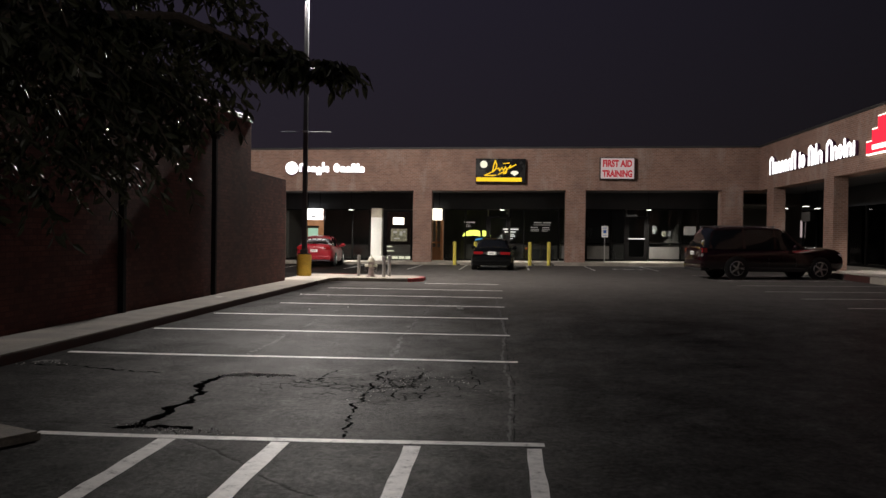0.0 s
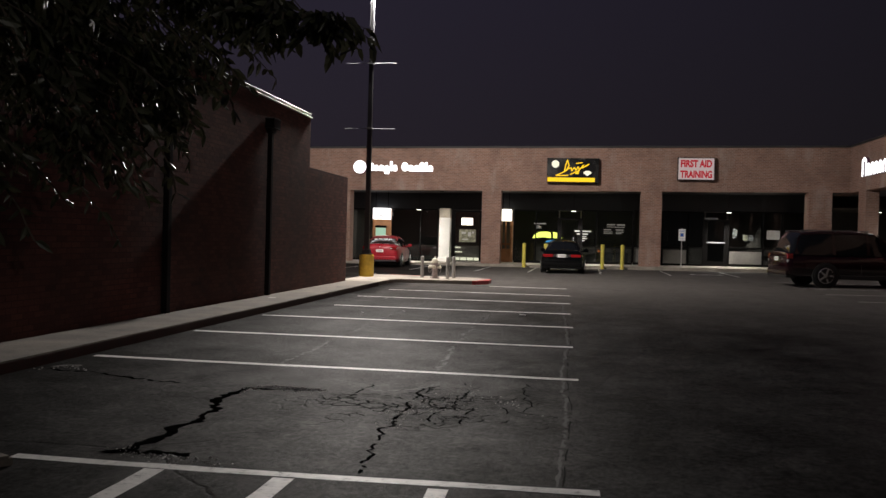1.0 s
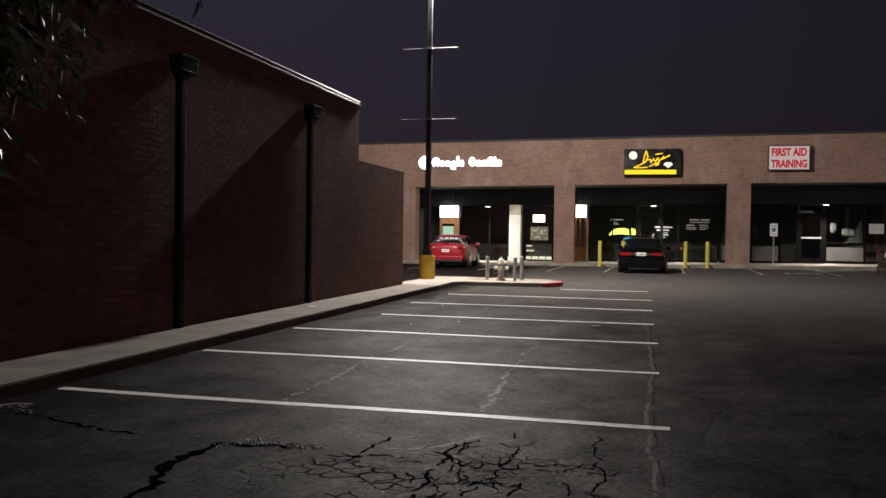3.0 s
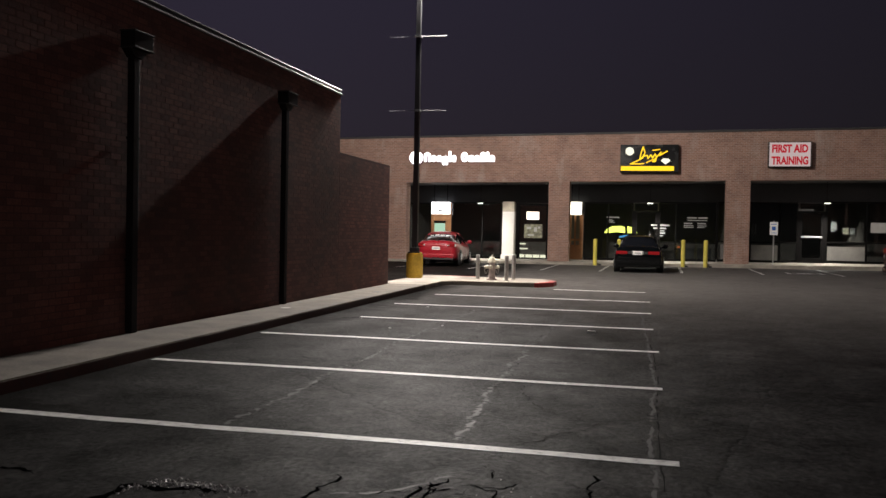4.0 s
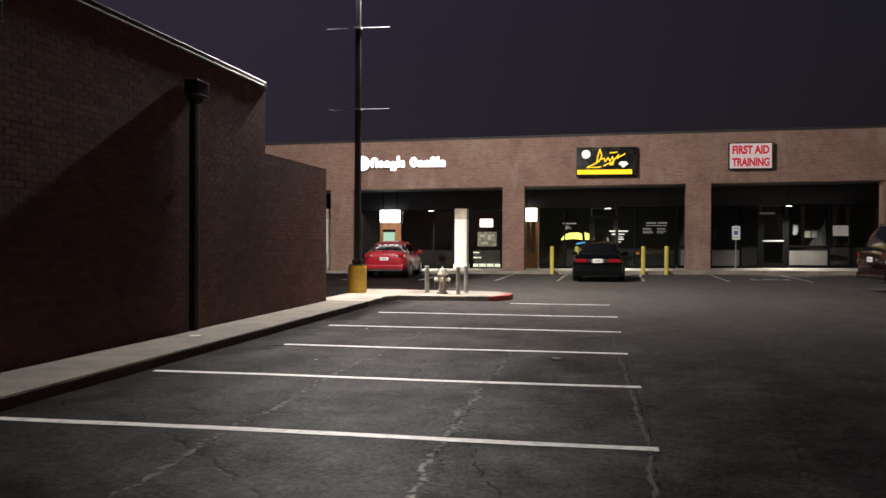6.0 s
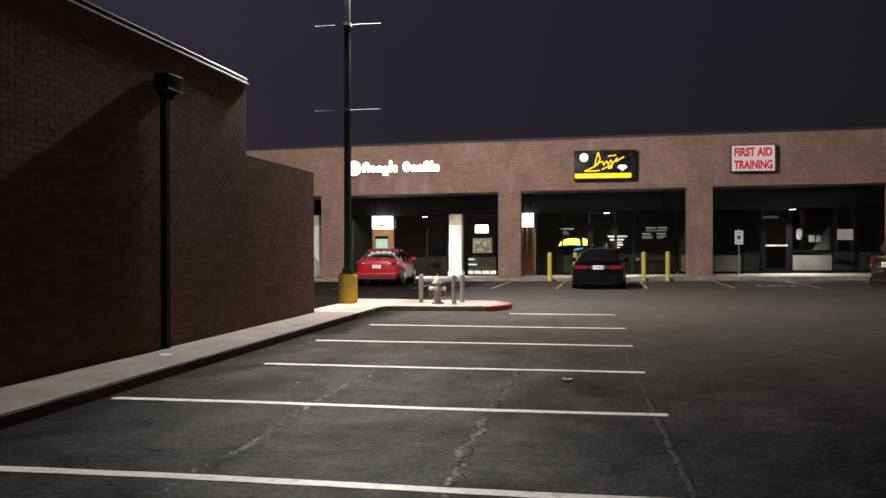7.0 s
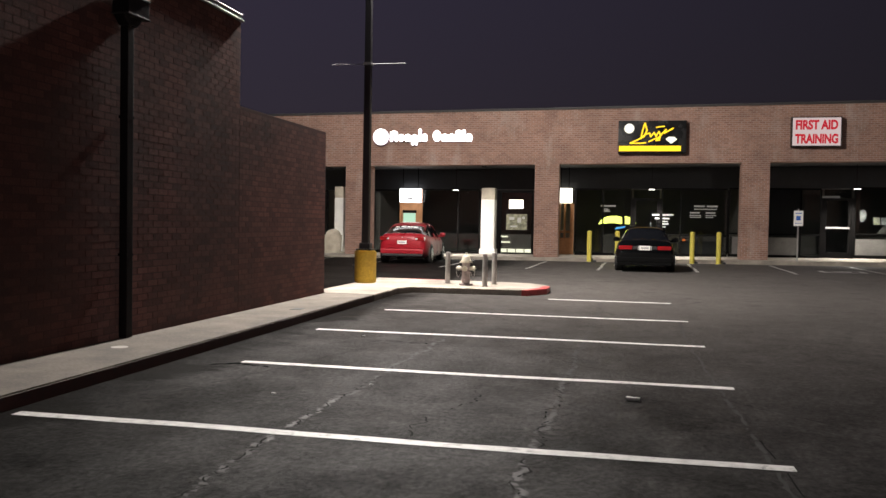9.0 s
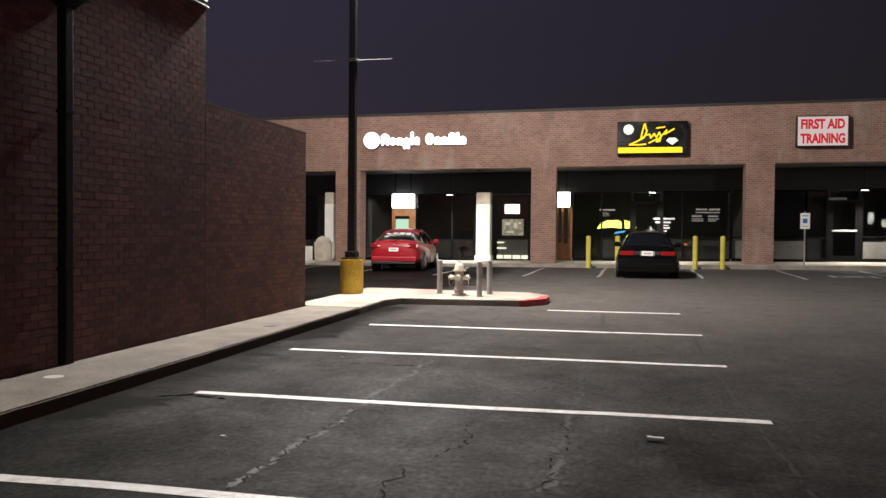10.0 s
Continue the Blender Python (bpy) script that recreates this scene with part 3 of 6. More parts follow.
# red fire-lane paint
bm = bmesh.new()
prism(bm, [(-2.93, 25.72), (-2.82, 25.72), (-2.475, 26.28), (-2.475, 27.0), (-2.63, 27.0), (-2.66, 26.5)], "z", 0.0, 0.1255)
tagged(part("kerb_paint", bm, RED_KERB), "bright red painted kerb nose of the island", "road marking", kind="structure")
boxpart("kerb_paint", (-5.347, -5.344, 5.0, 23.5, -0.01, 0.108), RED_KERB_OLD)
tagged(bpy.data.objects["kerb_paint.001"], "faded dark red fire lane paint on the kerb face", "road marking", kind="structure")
bm = bmesh.new()
prism(bm, [(-6.0, 28.12), (-6.0, 28.165), (-4.9, 28.055), (-4.9, 28.01)], "z", 0.0, 0.1255)
tagged(part("kerb_paint", bm, RED_KERB), "red painted back kerb of the island", "road marking", kind="structure")
KERB_Y, FRONT, SHOP = 41.5, 42.46, 45.2
kerbed_slab("pavement_shops", [(-30, KERB_Y), (11.9, KERB_Y), (11.9, SHOP + 0.1), (-30, SHOP + 0.1)], -0.2, 0.21, CONCRETE, "raised concrete walk with kerb before the shops", zfun=lift)
kerbed_slab("pavement_wing", [(11.904, 8.0), (15.9, 8.0), (15.9, SHOP + 0.1), (11.904, SHOP + 0.1)], -0.2, 0.215, CONCRETE, "raised concrete walk before the side wing", zfun=lift)


# ---- shopping centre, front range ----
Z_OPEN, Z_TOP = 3.87, 5.98
PILLARS = [(-20.1, -19.1), (-12.33, -11.3), (-4.5, -3.55), (3.28, 4.27), (11.03, 12.08)]


def sheared(bm):
    for v in bm.verts:
        v.co.z += lift(v.co.x)


def build_front():
    wall = thing("wall_north", (0, 0, 0), "long brown brick shop front with square pillars", "wall", kind="structure")
    for a, b in PILLARS:
        bm = bmesh.new()
        box(bm, a, b, FRONT, FRONT + 0.75, 0.16, Z_OPEN + 0.02)
        sheared(bm)
        part("pillar", bm, FACADE, wall)
    bm = bmesh.new()
    box(bm, -34, 12.84, FRONT + 0.02, FRONT + 0.77, Z_OPEN, Z_TOP)
    sheared(bm)
    part("fascia", bm, FACADE, wall)
    bm = bmesh.new()
    box(bm, -34, 12.80, FRONT - 0.03, FRONT + 0.82, Z_TOP, Z_TOP + 0.09)
    sheared(bm)
    part("coping", bm, FASCIA_CAP, wall, "dark metal coping")
    # soffit and the dark panels over the shop windows
    bm = bmesh.new()
    box(bm, -34, 12.84, FRONT + 0.78, SHOP + 0.3, Z_OPEN + 0.02, Z_OPEN + 0.2)
    sheared(bm)
    tagged(part("ceiling", bm, SOFFIT), "dark soffit over the shop walk", "ceiling", kind="structure")
    bm = bmesh.new()
    box(bm, -34, 12.84, SHOP, SHOP + 0.25, 2.98, Z_OPEN)
    sheared(bm)
    tagged(part("wall_panel", bm, BULKHEAD), "dark bronze panel above the shop windows", "wall", kind="structure")
    # rooms behind the glass
    bm = bmesh.new()
    box(bm, -34, 24, 51.0, 51.2, 0.0, 6.0)
    tagged(part("wall_back", bm, INTERIOR), "dim back wall of the shops", "wall", kind="structure")
    bm = bmesh.new()
    box(bm, -34, 15.9, SHOP + 0.101, 51.0, 0.0, 0.2)
    sheared(bm)
    tagged(part("floor", bm, INTFLOOR), "dim shop floor", "floor", kind="structure")
    bm = bmesh.new()
    box(bm, -34, 15.9, SHOP + 0.26, 51.0, 3.2, 3.3)
    sheared(bm)
    tagged(part("ceiling_shops", bm, INTERIOR), "dim shop ceiling", "ceiling", kind="structure")
    bm = bmesh.new()
    box(bm, -34, 30, FRONT + 0.9, 60, Z_TOP - 0.9, Z_TOP - 0.7)
    tagged(part("roof", bm, SOFFIT), "flat dark roof of the shops", "roof", kind="structure")
    for x in (-19.6, -11.8, -4.02, 3.78):
        tagged(boxpart("wall_party", (x - 0.1, x + 0.1, SHOP + 0.26, 51.0, 0.2, 3.2), INTERIOR), "plain wall between two shops", "wall", kind="structure")


build_front()


def shop_window(name, x0, x1, mullions, z0=0.32, z1=2.95, rail=None):
    """A shop window: sill, head, jambs, mullions and panes."""
    dz = lift((x0 + x1) / 2)
    w = thing(name, (0, 0, dz), "dark bronze shop window with large panes", "window", "shop windows", "structure")
    boxpart("window_sill", (x0, x1, SHOP - 0.03, SHOP + 0.10, 0.2, z0), BRONZE, w)
    boxpart("window_head", (x0, x1, SHOP - 0.02, SHOP + 0.10, z1, z1 + 0.06), BRONZE, w)
    edges = [x0, *mullions, x1]
    for x in edges:
        boxpart("mullion", (x - 0.03, x + 0.03, SHOP - 0.025, SHOP + 0.095, z0, z1), BRONZE, w)
    if rail:
        boxpart("rail", (x0, x1, SHOP - 0.015, SHOP + 0.08, rail, rail + 0.06), BRONZE, w)
    for a, b in zip(edges, edges[1:]):
        p = boxpart("pane", (a + 0.03, b - 0.03, SHOP + 0.03, SHOP + 0.042, z0, z1), GLASS, w)
        p.visible_shadow = False
    return w


def shop_door(name, x0, x1, label, z1=2.45, bar=True, foot=0.45):
    dz = lift((x0 + x1) / 2)
    d = thing(name, (0, 0, dz), label, "door", "shop doors", "structure")
    for x in (x0, x1):
        boxpart("jamb", (x - 0.05, x + 0.05, SHOP - 0.04, SHOP + 0.10, 0.215, z1 + 0.1), BRONZE, d)
    boxpart("door_head", (x0, x1, SHOP - 0.035, SHOP + 0.10, z1, z1 + 0.1), BRONZE, d)
    leaf = boxpart("door_leaf", (x0 + 0.05, x1 - 0.05, SHOP, SHOP + 0.06, 0.22, foot), BRONZE, d)
    for a, b in ((x0 + 0.05, x0 + 0.15), (x1 - 0.15, x1 - 0.05)):
        boxpart("stile", (a, b, SHOP, SHOP + 0.06, foot, z1), BRONZE, d)
    p = boxpart("pane", (x0 + 0.15, x1 - 0.15, SHOP + 0.02, SHOP + 0.03, foot, z1), GLASS, d)
    p.visible_shadow = False
    if bar:
        boxpart("push_bar", (x0 + 0.1, x1 - 0.1, SHOP - 0.08, SHOP - 0.03, 1.38, 1.46), ALU, d, "pale aluminium push bar", 0.01)
    t = boxpart("transom_pane", (x0 + 0.05, x1 - 0.05, SHOP + 0.02, SHOP + 0.03, z1 + 0.1, 2.95), GLASS, d)
    t.visible_shadow = False
    return d


shop_window("window_1", -19.0, -14.1, [-17.4, -15.7])
shop_window("window_2", -13.2, -10.75, [-12.0])
shop_window("window_3", -9.7, -7.15, [-8.1])
shop_door("door_1", -6.35, -4.75, "glazed shop door with posters on it", 2.85, False, 0.25)
shop_window("window_4", -3.05, -0.75, [-1.9])
shop_door("door_2", -0.70, 0.45, "glazed shop door with white lettering", 2.5, False)
shop_window("window_5", 0.5, 3.1, [1.25], rail=1.05)
shop_window("window_6", 3.15, 6.65, [4.6, 5.9], rail=1.12)
shop_door("door_3", 6.72, 7.82, "dark glazed shop door with pale push bar", 2.5)
shop_window("window_7", 7.9, 12.8, [9.6, 10.5, 11.6], rail=1.12)
for x0, x1 in ((4.66, 5.84), (7.96, 9.54), (3.3, 4.54)):
    tagged(boxpart("kick_panel", (x0, x1, SHOP + 0.004, SHOP + 0.028, 0.36, 1.08), KICK), "pale grey panel below the shop glazing", "panel", "kick panels")
for x0, x1, nm in ((-6.98, -6.40, "a"), (-13.55, -13.05, "b")):
    bm = bmesh.new()
    box(bm, x0, x1, SHOP - 0.62, SHOP - 0.04, 0.1, 2.46, bevel=0.02)
    box(bm, x0 - 0.05, x1 + 0.05, SHOP - 0.67, SHOP - 0.03, 0.1, 0.36, bevel=0.02)
    col = tagged(part("shop_column", bm, WHITE), "white painted column with a grey head on the shop walk", "column", "white columns")
    boxpart("capital", (x0 + 0.01, x1 - 0.01, SHOP - 0.60, SHOP - 0.05, 2.46, 2.95), BEIGE, col, "grey-beige column head")


# ---- wing along the east side ----
def build_wing():
    X = 12.84
    wall = thing("wall_east", (0, 0, 0), "brown brick side wing with square pillars", "wall", kind="structure")
    for a, b in ((40.15, 41.15), (32.9, 33.9), (25.1, 26.1), (17.3, 18.3), (9.5, 10.5)):
        boxpart("pillar", (X, X + 0.55, a, b, 0.2, 4.02), FACADE, wall)
    boxpart("fascia", (X + 0.02, X + 0.77, 8.0, FRONT, 4.0, 6.13), FACADE, wall)
    boxpart("fascia", (X + 0.004, X + 0.77, FRONT + 0.004, 45.4, 4.0, 6.13), FACADE, wall)
    boxpart("coping", (X - 0.03, X + 0.82, 8.0, FRONT + 0.8, 6.13, 6.22), FASCIA_CAP, wall, "dark metal coping")
    tagged(boxpart("ceiling_wing", (X + 0.78, 16.2, 8.0, 45.4, 4.0, 4.2), SOFFIT), "dark soffit over the side walk", "ceiling", kind="structure")
    tagged(boxpart("wall_wing_panel", (15.9, 16.1, 8.0, 45.3, 3.1, 4.0), BULKHEAD), "dark panel above the side shop windows", "wall", kind="structure")
    tagged(boxpart("wall_wing_back", (22.0, 22.2, 8.0, 51.0, 0.0, 6.0), INTERIOR), "dim back wall of the side shops", "wall", kind="structure")
    tagged(boxpart("floor_wing", (15.904, 22.0, 8.0, 51.0, 0.0, 0.3), INTFLOOR), "dim floor of the side shops", "floor", kind="structure")
    tagged(boxpart("roof_wing", (X + 0.8, 24.0, 8.0, FRONT + 0.8, 5.2, 5.4), SOFFIT), "flat dark roof of the side wing", "roof", kind="structure")
    tagged(boxpart("wall_wing_end", (X + 0.8, 24.0, 7.8, 7.99, 0.0, 6.13), FACADE), "plain brick end of the side wing", "wall", kind="structure")
    w = thing("window_8", (0, 0, 0), "dark bronze side shop window with large panes", "window", "shop windows", "structure")
    boxpart("window_sill", (15.88, 16.0, 8.0, 45.1, 0.3, 0.5), BRONZE, w)
    ys = [8.0 + 1.95 * i for i in range(20)]
    for y in ys:
        boxpart("mullion", (15.87, 16.0, y - 0.03, y + 0.03, 0.5, 3.1), BRONZE, w)
    for a, b in zip(ys, ys[1:]):
        p = boxpart("pane", (15.93, 15.942, a + 0.03, b - 0.03, 0.5, 3.1), GLASS, w)
        p.visible_shadow = False


build_wing()


# ---- west building: tall brick wall, low screen wall ----
W, W_END, LOW_END = -6.33, 20.1, 23.65
WALL_TOP, LOW_TOP = 4.25, 3.03


def build_west():
    bm = bmesh.new()
    box(bm, W - 0.32, W - 0.0070, -10.0, W_END, -0.1, WALL_TOP)
    box(bm, W - 9.0, W - 0.325, W_END - 0.32, W_END - 0.002, -0.1, WALL_TOP)
    wall = tagged(part("wall_west", bm, MORTAR), "tall dark red-brown brick side wall of a building", "wall", kind="structure")
    bm = bmesh.new()
    box(bm, W - 0.30, W - 0.0070, W_END + 0.001, LOW_END - 0.012, -0.1, LOW_TOP)
    low = tagged(part("wall_west_low", bm, MORTAR), "lower dark brick screen wall at the building's end", "wall", kind="structure")
    bm = bmesh.new()
    box(bm, W - 9.0, W - 0.33, -10.0, W_END - 0.33, WALL_TOP - 0.3, WALL_TOP - 0.1)
    tagged(part("roof_west", bm, SOFFIT), "flat dark roof behind the brick wall", "roof", kind="structure")
    # metal roof edge: gutter lip below, coping above
    edge = thing("roof_edge", (0, 0, 0), "dark metal gutter and coping along the wall top", "roof edge", kind="structure")
    bm = bmesh.new()
    prism(bm, [(W - 0.34, WALL_TOP + 0.002), (W + 0.020, WALL_TOP + 0.002), (W + 0.026, WALL_TOP + 0.008), (W + 0.026, WALL_TOP + 0.026), (W + 0.012, WALL_TOP + 0.036), (W - 0.34, WALL_TOP + 0.036)], "y", -10, W_END + 0.05)
    part("drip_edge", bm, COPING, edge, "dull metal drip edge")
    boxpart("fascia_board", (W - 0.34, W - 0.006, -10, W_END + 0.03, WALL_TOP + 0.037, WALL_TOP + 0.092), BLACKSTEEL, edge)
    bm = bmesh.new()
    prism(bm, [(W - 0.5, WALL_TOP + 0.093), (W + 0.004, WALL_TOP + 0.093), (W + 0.010, WALL_TOP + 0.100), (W - 0.01, WALL_TOP + 0.116), (W - 0.5, WALL_TOP + 0.126)], "y", -10, W_END + 0.04)
    part("coping", bm, COPING, edge, "thin dull metal coping")
    boxpart("wall_cap", (W - 0.30, W - 0.0065, W_END + 0.003, LOW_END, LOW_TOP, LOW_TOP + 0.03), MORTAR)
    tagged(bpy.data.objects["wall_cap"], "mortar cap on the low brick wall", "wall", kind="structure")
    return wall, low


WALL_WEST, WALL_LOW = build_west()


def downpipe(y):
    d = thing("downpipe", (W, y, 0.12), "dark rectangular metal downpipe with a box head", "downpipe", "wall downpipes")
    bm = bmesh.new()
    box(bm, 0.012, 0.105, -0.062, 0.062, 0.0, 3.46, bevel=0.012)
    part("pipe", bm, DARKPIPE, d)
    bm = bmesh.new()
    box(bm, 0.004, 0.20, -0.20, 0.20, 3.50, 3.70, bevel=0.006)
    prism(bm, [(-0.19, 3.499), (0.19, 3.499), (0.075, 3.40), (-0.075, 3.40)], "x", 0.008, 0.13)
    part("hopper", bm, DARKPIPE, d, "box-shaped rain head")
    for z0, z1 in ((3.694, 3.712), (3.494, 3.508)):
        bm = bmesh.new()
        box(bm, 0.003, 0.212, -0.212, 0.212, z0, z1, bevel=0.003)
        part("rim", bm, PIPE_RIM, d)
    for z in (0.9, 2.4):
        boxpart("strap", (0.002, 0.107, -0.066, 0.066, z, z + 0.03), DARKPIPE, d)
    return d


downpipe(12.66)
downpipe(17.19)


# ---- tubes and lofts ----
def loft(bm, rings):
    rows = [[bm.verts.new(p) for p in r] for r in rings]
    k = len(rows[0])
    for a, b in zip(rows, rows[1:]):
        for i in range(k):
            bm.faces.new((a[i], a[(i + 1) % k], b[(i + 1) % k], b[i]))
    bm.faces.new(rows[0])
    bm.faces.new(list(reversed(rows[-1])))


def tube(bm, pts, r0, r1, seg=8):
    rings = []
    k = len(pts)
    for i, p in enumerate(pts):
        p = Vector(p)
        d = (Vector(pts[min(i + 1, k - 1)]) - Vector(pts[max(i - 1, 0)])).normalized()
        a = d.cross(Vector((0.3, 0.9, 0.2))).normalized()
        b = d.cross(a)
        r = r0 + (r1 - r0) * i / (k - 1)
        rings.append([tuple(p + (a * math.cos(6.2832 * j / seg) + b * math.sin(6.2832 * j / seg)) * r) for j in range(seg)])
    loft(bm, rings)


# ---- lot furniture ----
def street_lamp():
    s = thing("street_lamp", (POLE[0], POLE[1], 0.12), "tall black lamp pole on a yellow concrete base", "street lamp")
    bm = bmesh.new()
    cyl(bm, (0, 0, 0), 0.235, 0.235, 0.70, 28, bevel=0.025)
    part("base", bm, YELLOW, s, "scuffed yellow painted concrete base", True)
    bm = bmesh.new()
    box(bm, -0.17, 0.17, -0.17, 0.17, 0.70, 0.735, bevel=0.005)
    box(bm, -0.115, 0.115, -0.115, 0.115, 0.735, 0.86, bevel=0.01)
    part("base_cover", bm, BLACKSTEEL, s)
    bm = bmesh.new()
    g = box(bm, -0.075, 0.075, -0.075, 0.075, 0.86, 9.3)
    for v in bm.verts:
        if v.co.z > 5:
            v.co.x *= 0.75
            v.co.y *= 0.75
    part("pole", bm, BLACKSTEEL, s)
    for z in (4.70, 6.77):
        bm = bmesh.new()
        m = pose(0, 0, z, 0, 90, 0)
        cyl(bm, (0, 0, -0.82), 0.008, 0.008, 1.64, 8, m=m)
        box(bm, -0.09, 0.09, -0.09, 0.09, z - 0.03, z + 0.03)
        part("banner_arm", bm, ROD, s, "thin metal banner rod")
    bm = bmesh.new()
    box(bm, 0.0, 0.32, -0.04, 0.04, 9.12, 9.2)
    part("bracket", bm, BLACKSTEEL, s)
    bm = bmesh.new()
    box(bm, 0.28, 0.88, -0.2, 0.2, 9.08, 9.27, bevel=0.03)
    head = part("lamp_head", bm, BLACKSTEEL, s, "flat shoebox lamp head")
    bm = bmesh.new()
    box(bm, 0.34, 0.82, -0.15, 0.15, 9.06, 9.075)
    part("lens", bm, LAMPGLOW, head, "glowing lamp lens")
    return s


# the copy is an added pole out of view, carrying the fill light
copy_thing(street_lamp(), pose(*FILL_LAMP, gz(*FILL_LAMP), 0, 0, 180))


def hydrant():
    h = thing("fire_hydrant", (-4.23, 26.6, 0.122), "weathered pinkish-grey fire hydrant with a pale bonnet", "fire hydrant")
    bm = bmesh.new()
    cyl(bm, (0, 0, 0.0), 0.15, 0.15, 0.04, 20, bevel=0.008)
    cyl(bm, (0, 0, 0.04), 0.092, 0.088, 0.44, 20)
    cyl(bm, (0, 0, 0.10), 0.108, 0.108, 0.03, 20)
    part("barrel", bm, HYDRANT, h, smooth=True)
    bm = bmesh.new()
    cyl(bm, (0, 0, 0.48), 0.135, 0.135, 0.035, 20, bevel=0.006)
    cyl(bm, (0, 0, 0.515), 0.105, 0.09, 0.07, 20)
    ball(bm, (0, 0, 0.58), 0.088, 1, 1, 0.8)
    part("bonnet", bm, HYDRANT_TOP, h, "pale cream bonnet", True)
    bm = bmesh.new()
    cyl(bm, (0, 0, 0.64), 0.028, 0.022, 0.065, 5)
    part("operating_nut", bm, HYDRANT_TOP, h)
    for a, r in ((0, 0.045), (180, 0.045), (-90, 0.05)):
        bm = bmesh.new()
        m = pose(0, 0, 0.36, 0, 0, a) @ pose(0, 0, 0, 0, 90, 0)
        cyl(bm, (0, 0, 0.08), r, r, 0.07, 14, m=m)
        cyl(bm, (0, 0, 0.15), r * 1.25, r * 1.1, 0.045, 8, m=m)
        cyl(bm, (0, 0, 0.195), r * 0.35, r * 0.35, 0.025, 5, m=m)
        part("nozzle_cap", bm, HYDRANT_TOP if r < 0.06 else HYDRANT, h, smooth=False)
    for sg in (-1, 1):
        bm = bmesh.new()
        tube(bm, [(sg * (0.20 - 0.10 * i / 8 + 0.02 * math.sin(i * 0.39)), -0.06 + 0.004 * i, 0.34 - 0.05 * i / 8 - 0.14 * math.sin(i * 0.39)) for i in range(9)], 0.007, 0.007, 6)
        part("chain", bm, GALV, h)


hydrant()


def bollard(name, at, r, hgt, material, label, group, dome=0.5):
    b = thing(name, at, label, "bollard", group)
    bm = bmesh.new()
    cyl(bm, (0, 0, -0.02), r, r, hgt, 20)
    part("post", bm, material, b, smooth=True)
    bm = bmesh.new()
    ball(bm, (0, 0, hgt - 0.022), r * 0.99, 1, 1, dome)
    part("cap", bm, material, b, smooth=True)
    bm = bmesh.new()
    cyl(bm, (0, 0, -0.01), r + 0.035, r + 0.03, 0.02, 20)
    part("footing", bm, CONCRETE, b)
    return b


first = bollard("steel_bollard", (-4.69, 26.9, 0.122), 0.055, 0.70, GALV, "grey galvanised steel bollard guarding the hydrant", "hydrant bollards", 0.3)
copy_thing(first, pose(-3.78, 26.35, 0.122))
copy_thing(first, pose(-3.69, 27.05, 0.122))
first = bollard("yellow_bollard", (-2.27, 41.28, gz(-2.27, 41.28)), 0.085, 1.16, YELLOW2, "pale yellow concrete-filled bollard before the shop", "yellow bollards")
for x, y in ((-1.24, 41.28), (1.46, 41.28), (2.39, 41.28)):
    copy_thing(first, pose(x, y, gz(x, y)))
for x in (-2.06, 1.62, 2.6):
    tagged(boxpart("bolt_plate", (x - 0.06, x + 0.06, 41.32, 41.42, gz(x, 41.3) - 0.02, gz(x, 41.3) + 0.07), TRIM, bevel=0.01), "small dark block at the kerb", "block", "kerb blocks")


def access_sign():
    s = thing("parking_sign", (5.15, 41.62, 0.21 + lift(5.15)), "white accessible parking sign on a steel post", "sign")
    bm = bmesh.new()
    box(bm, -0.022, 0.022, -0.02, 0.02, -0.02, 1.9)
    for i in range(14):
        box(bm, -0.007, 0.007, -0.022, -0.0195, 0.3 + i * 0.1, 0.33 + i * 0.1)
    part("post", bm, GALV, s)
    bm = bmesh.new()
    box(bm, -0.16, 0.16, -0.036, -0.028, 1.28, 1.83, bevel=0.003)
    panel = part("sign_panel", bm, WHITE, s, "white sign panel")
    bm = bmesh.new()
    box(bm, -0.075, 0.075, -0.040, -0.0365, 1.48, 1.64)
    part("symbol", bm, BLUE, panel, "blue access symbol patch")
    for z0, z1 in ((1.72, 1.75), (1.36, 1.38)):
        boxpart("text_bar", (-0.11, 0.11, -0.040, -0.0365, z0, z1), BLUE, panel)


access_sign()
# painted access symbol on the stall
bm = bmesh.new()
for x0, x1, y0, y1 in ((5.0, 6.3, 36.6, 36.75), (5.0, 6.3, 37.5, 37.62), (5.0, 5.15, 36.75, 37.5), (6.15, 6.3, 36.75, 37.5), (5.4, 5.9, 36.95, 37.25)):
    v = [bm.verts.new((x, y, gz(x, y) + 0.005)) for x, y in ((x0, y0), (x1, y0), (x1, y1), (x0, y1))]
    bm.faces.new(v)
tagged(part("pavement_symbol", bm, PAINT_FADED), "faded pale access symbol painted on asphalt", "road marking", kind="structure")


# ---- cars ----
def between(table, s):
    for a, b in zip(table, table[1:]):
        if a[0] <= s <= b[0]:
            f = (s - a[0]) / (b[0] - a[0]) if b[0] > a[0] else 0
            return [u + (v - u) * f for u, v in zip(a, b)]
    return list(table[0] if s < table[0][0] else table[-1])


def hexa(bm, a, b, c, d, thick):
    """A thin plate on four corners, pushed out by the vector thick."""
    t = Vector(thick)
    lo = [bm.verts.new(Vector(p)) for p in (a, b, c, d)]
    hi = [bm.verts.new(Vector(p) + t) for p in (a, b, c, d)]
    bm.faces.new(lo), bm.faces.new(hi)
    for i in range(4):
        bm.faces.new((lo[i], lo[(i + 1) % 4], hi[(i + 1) % 4], hi[i]))


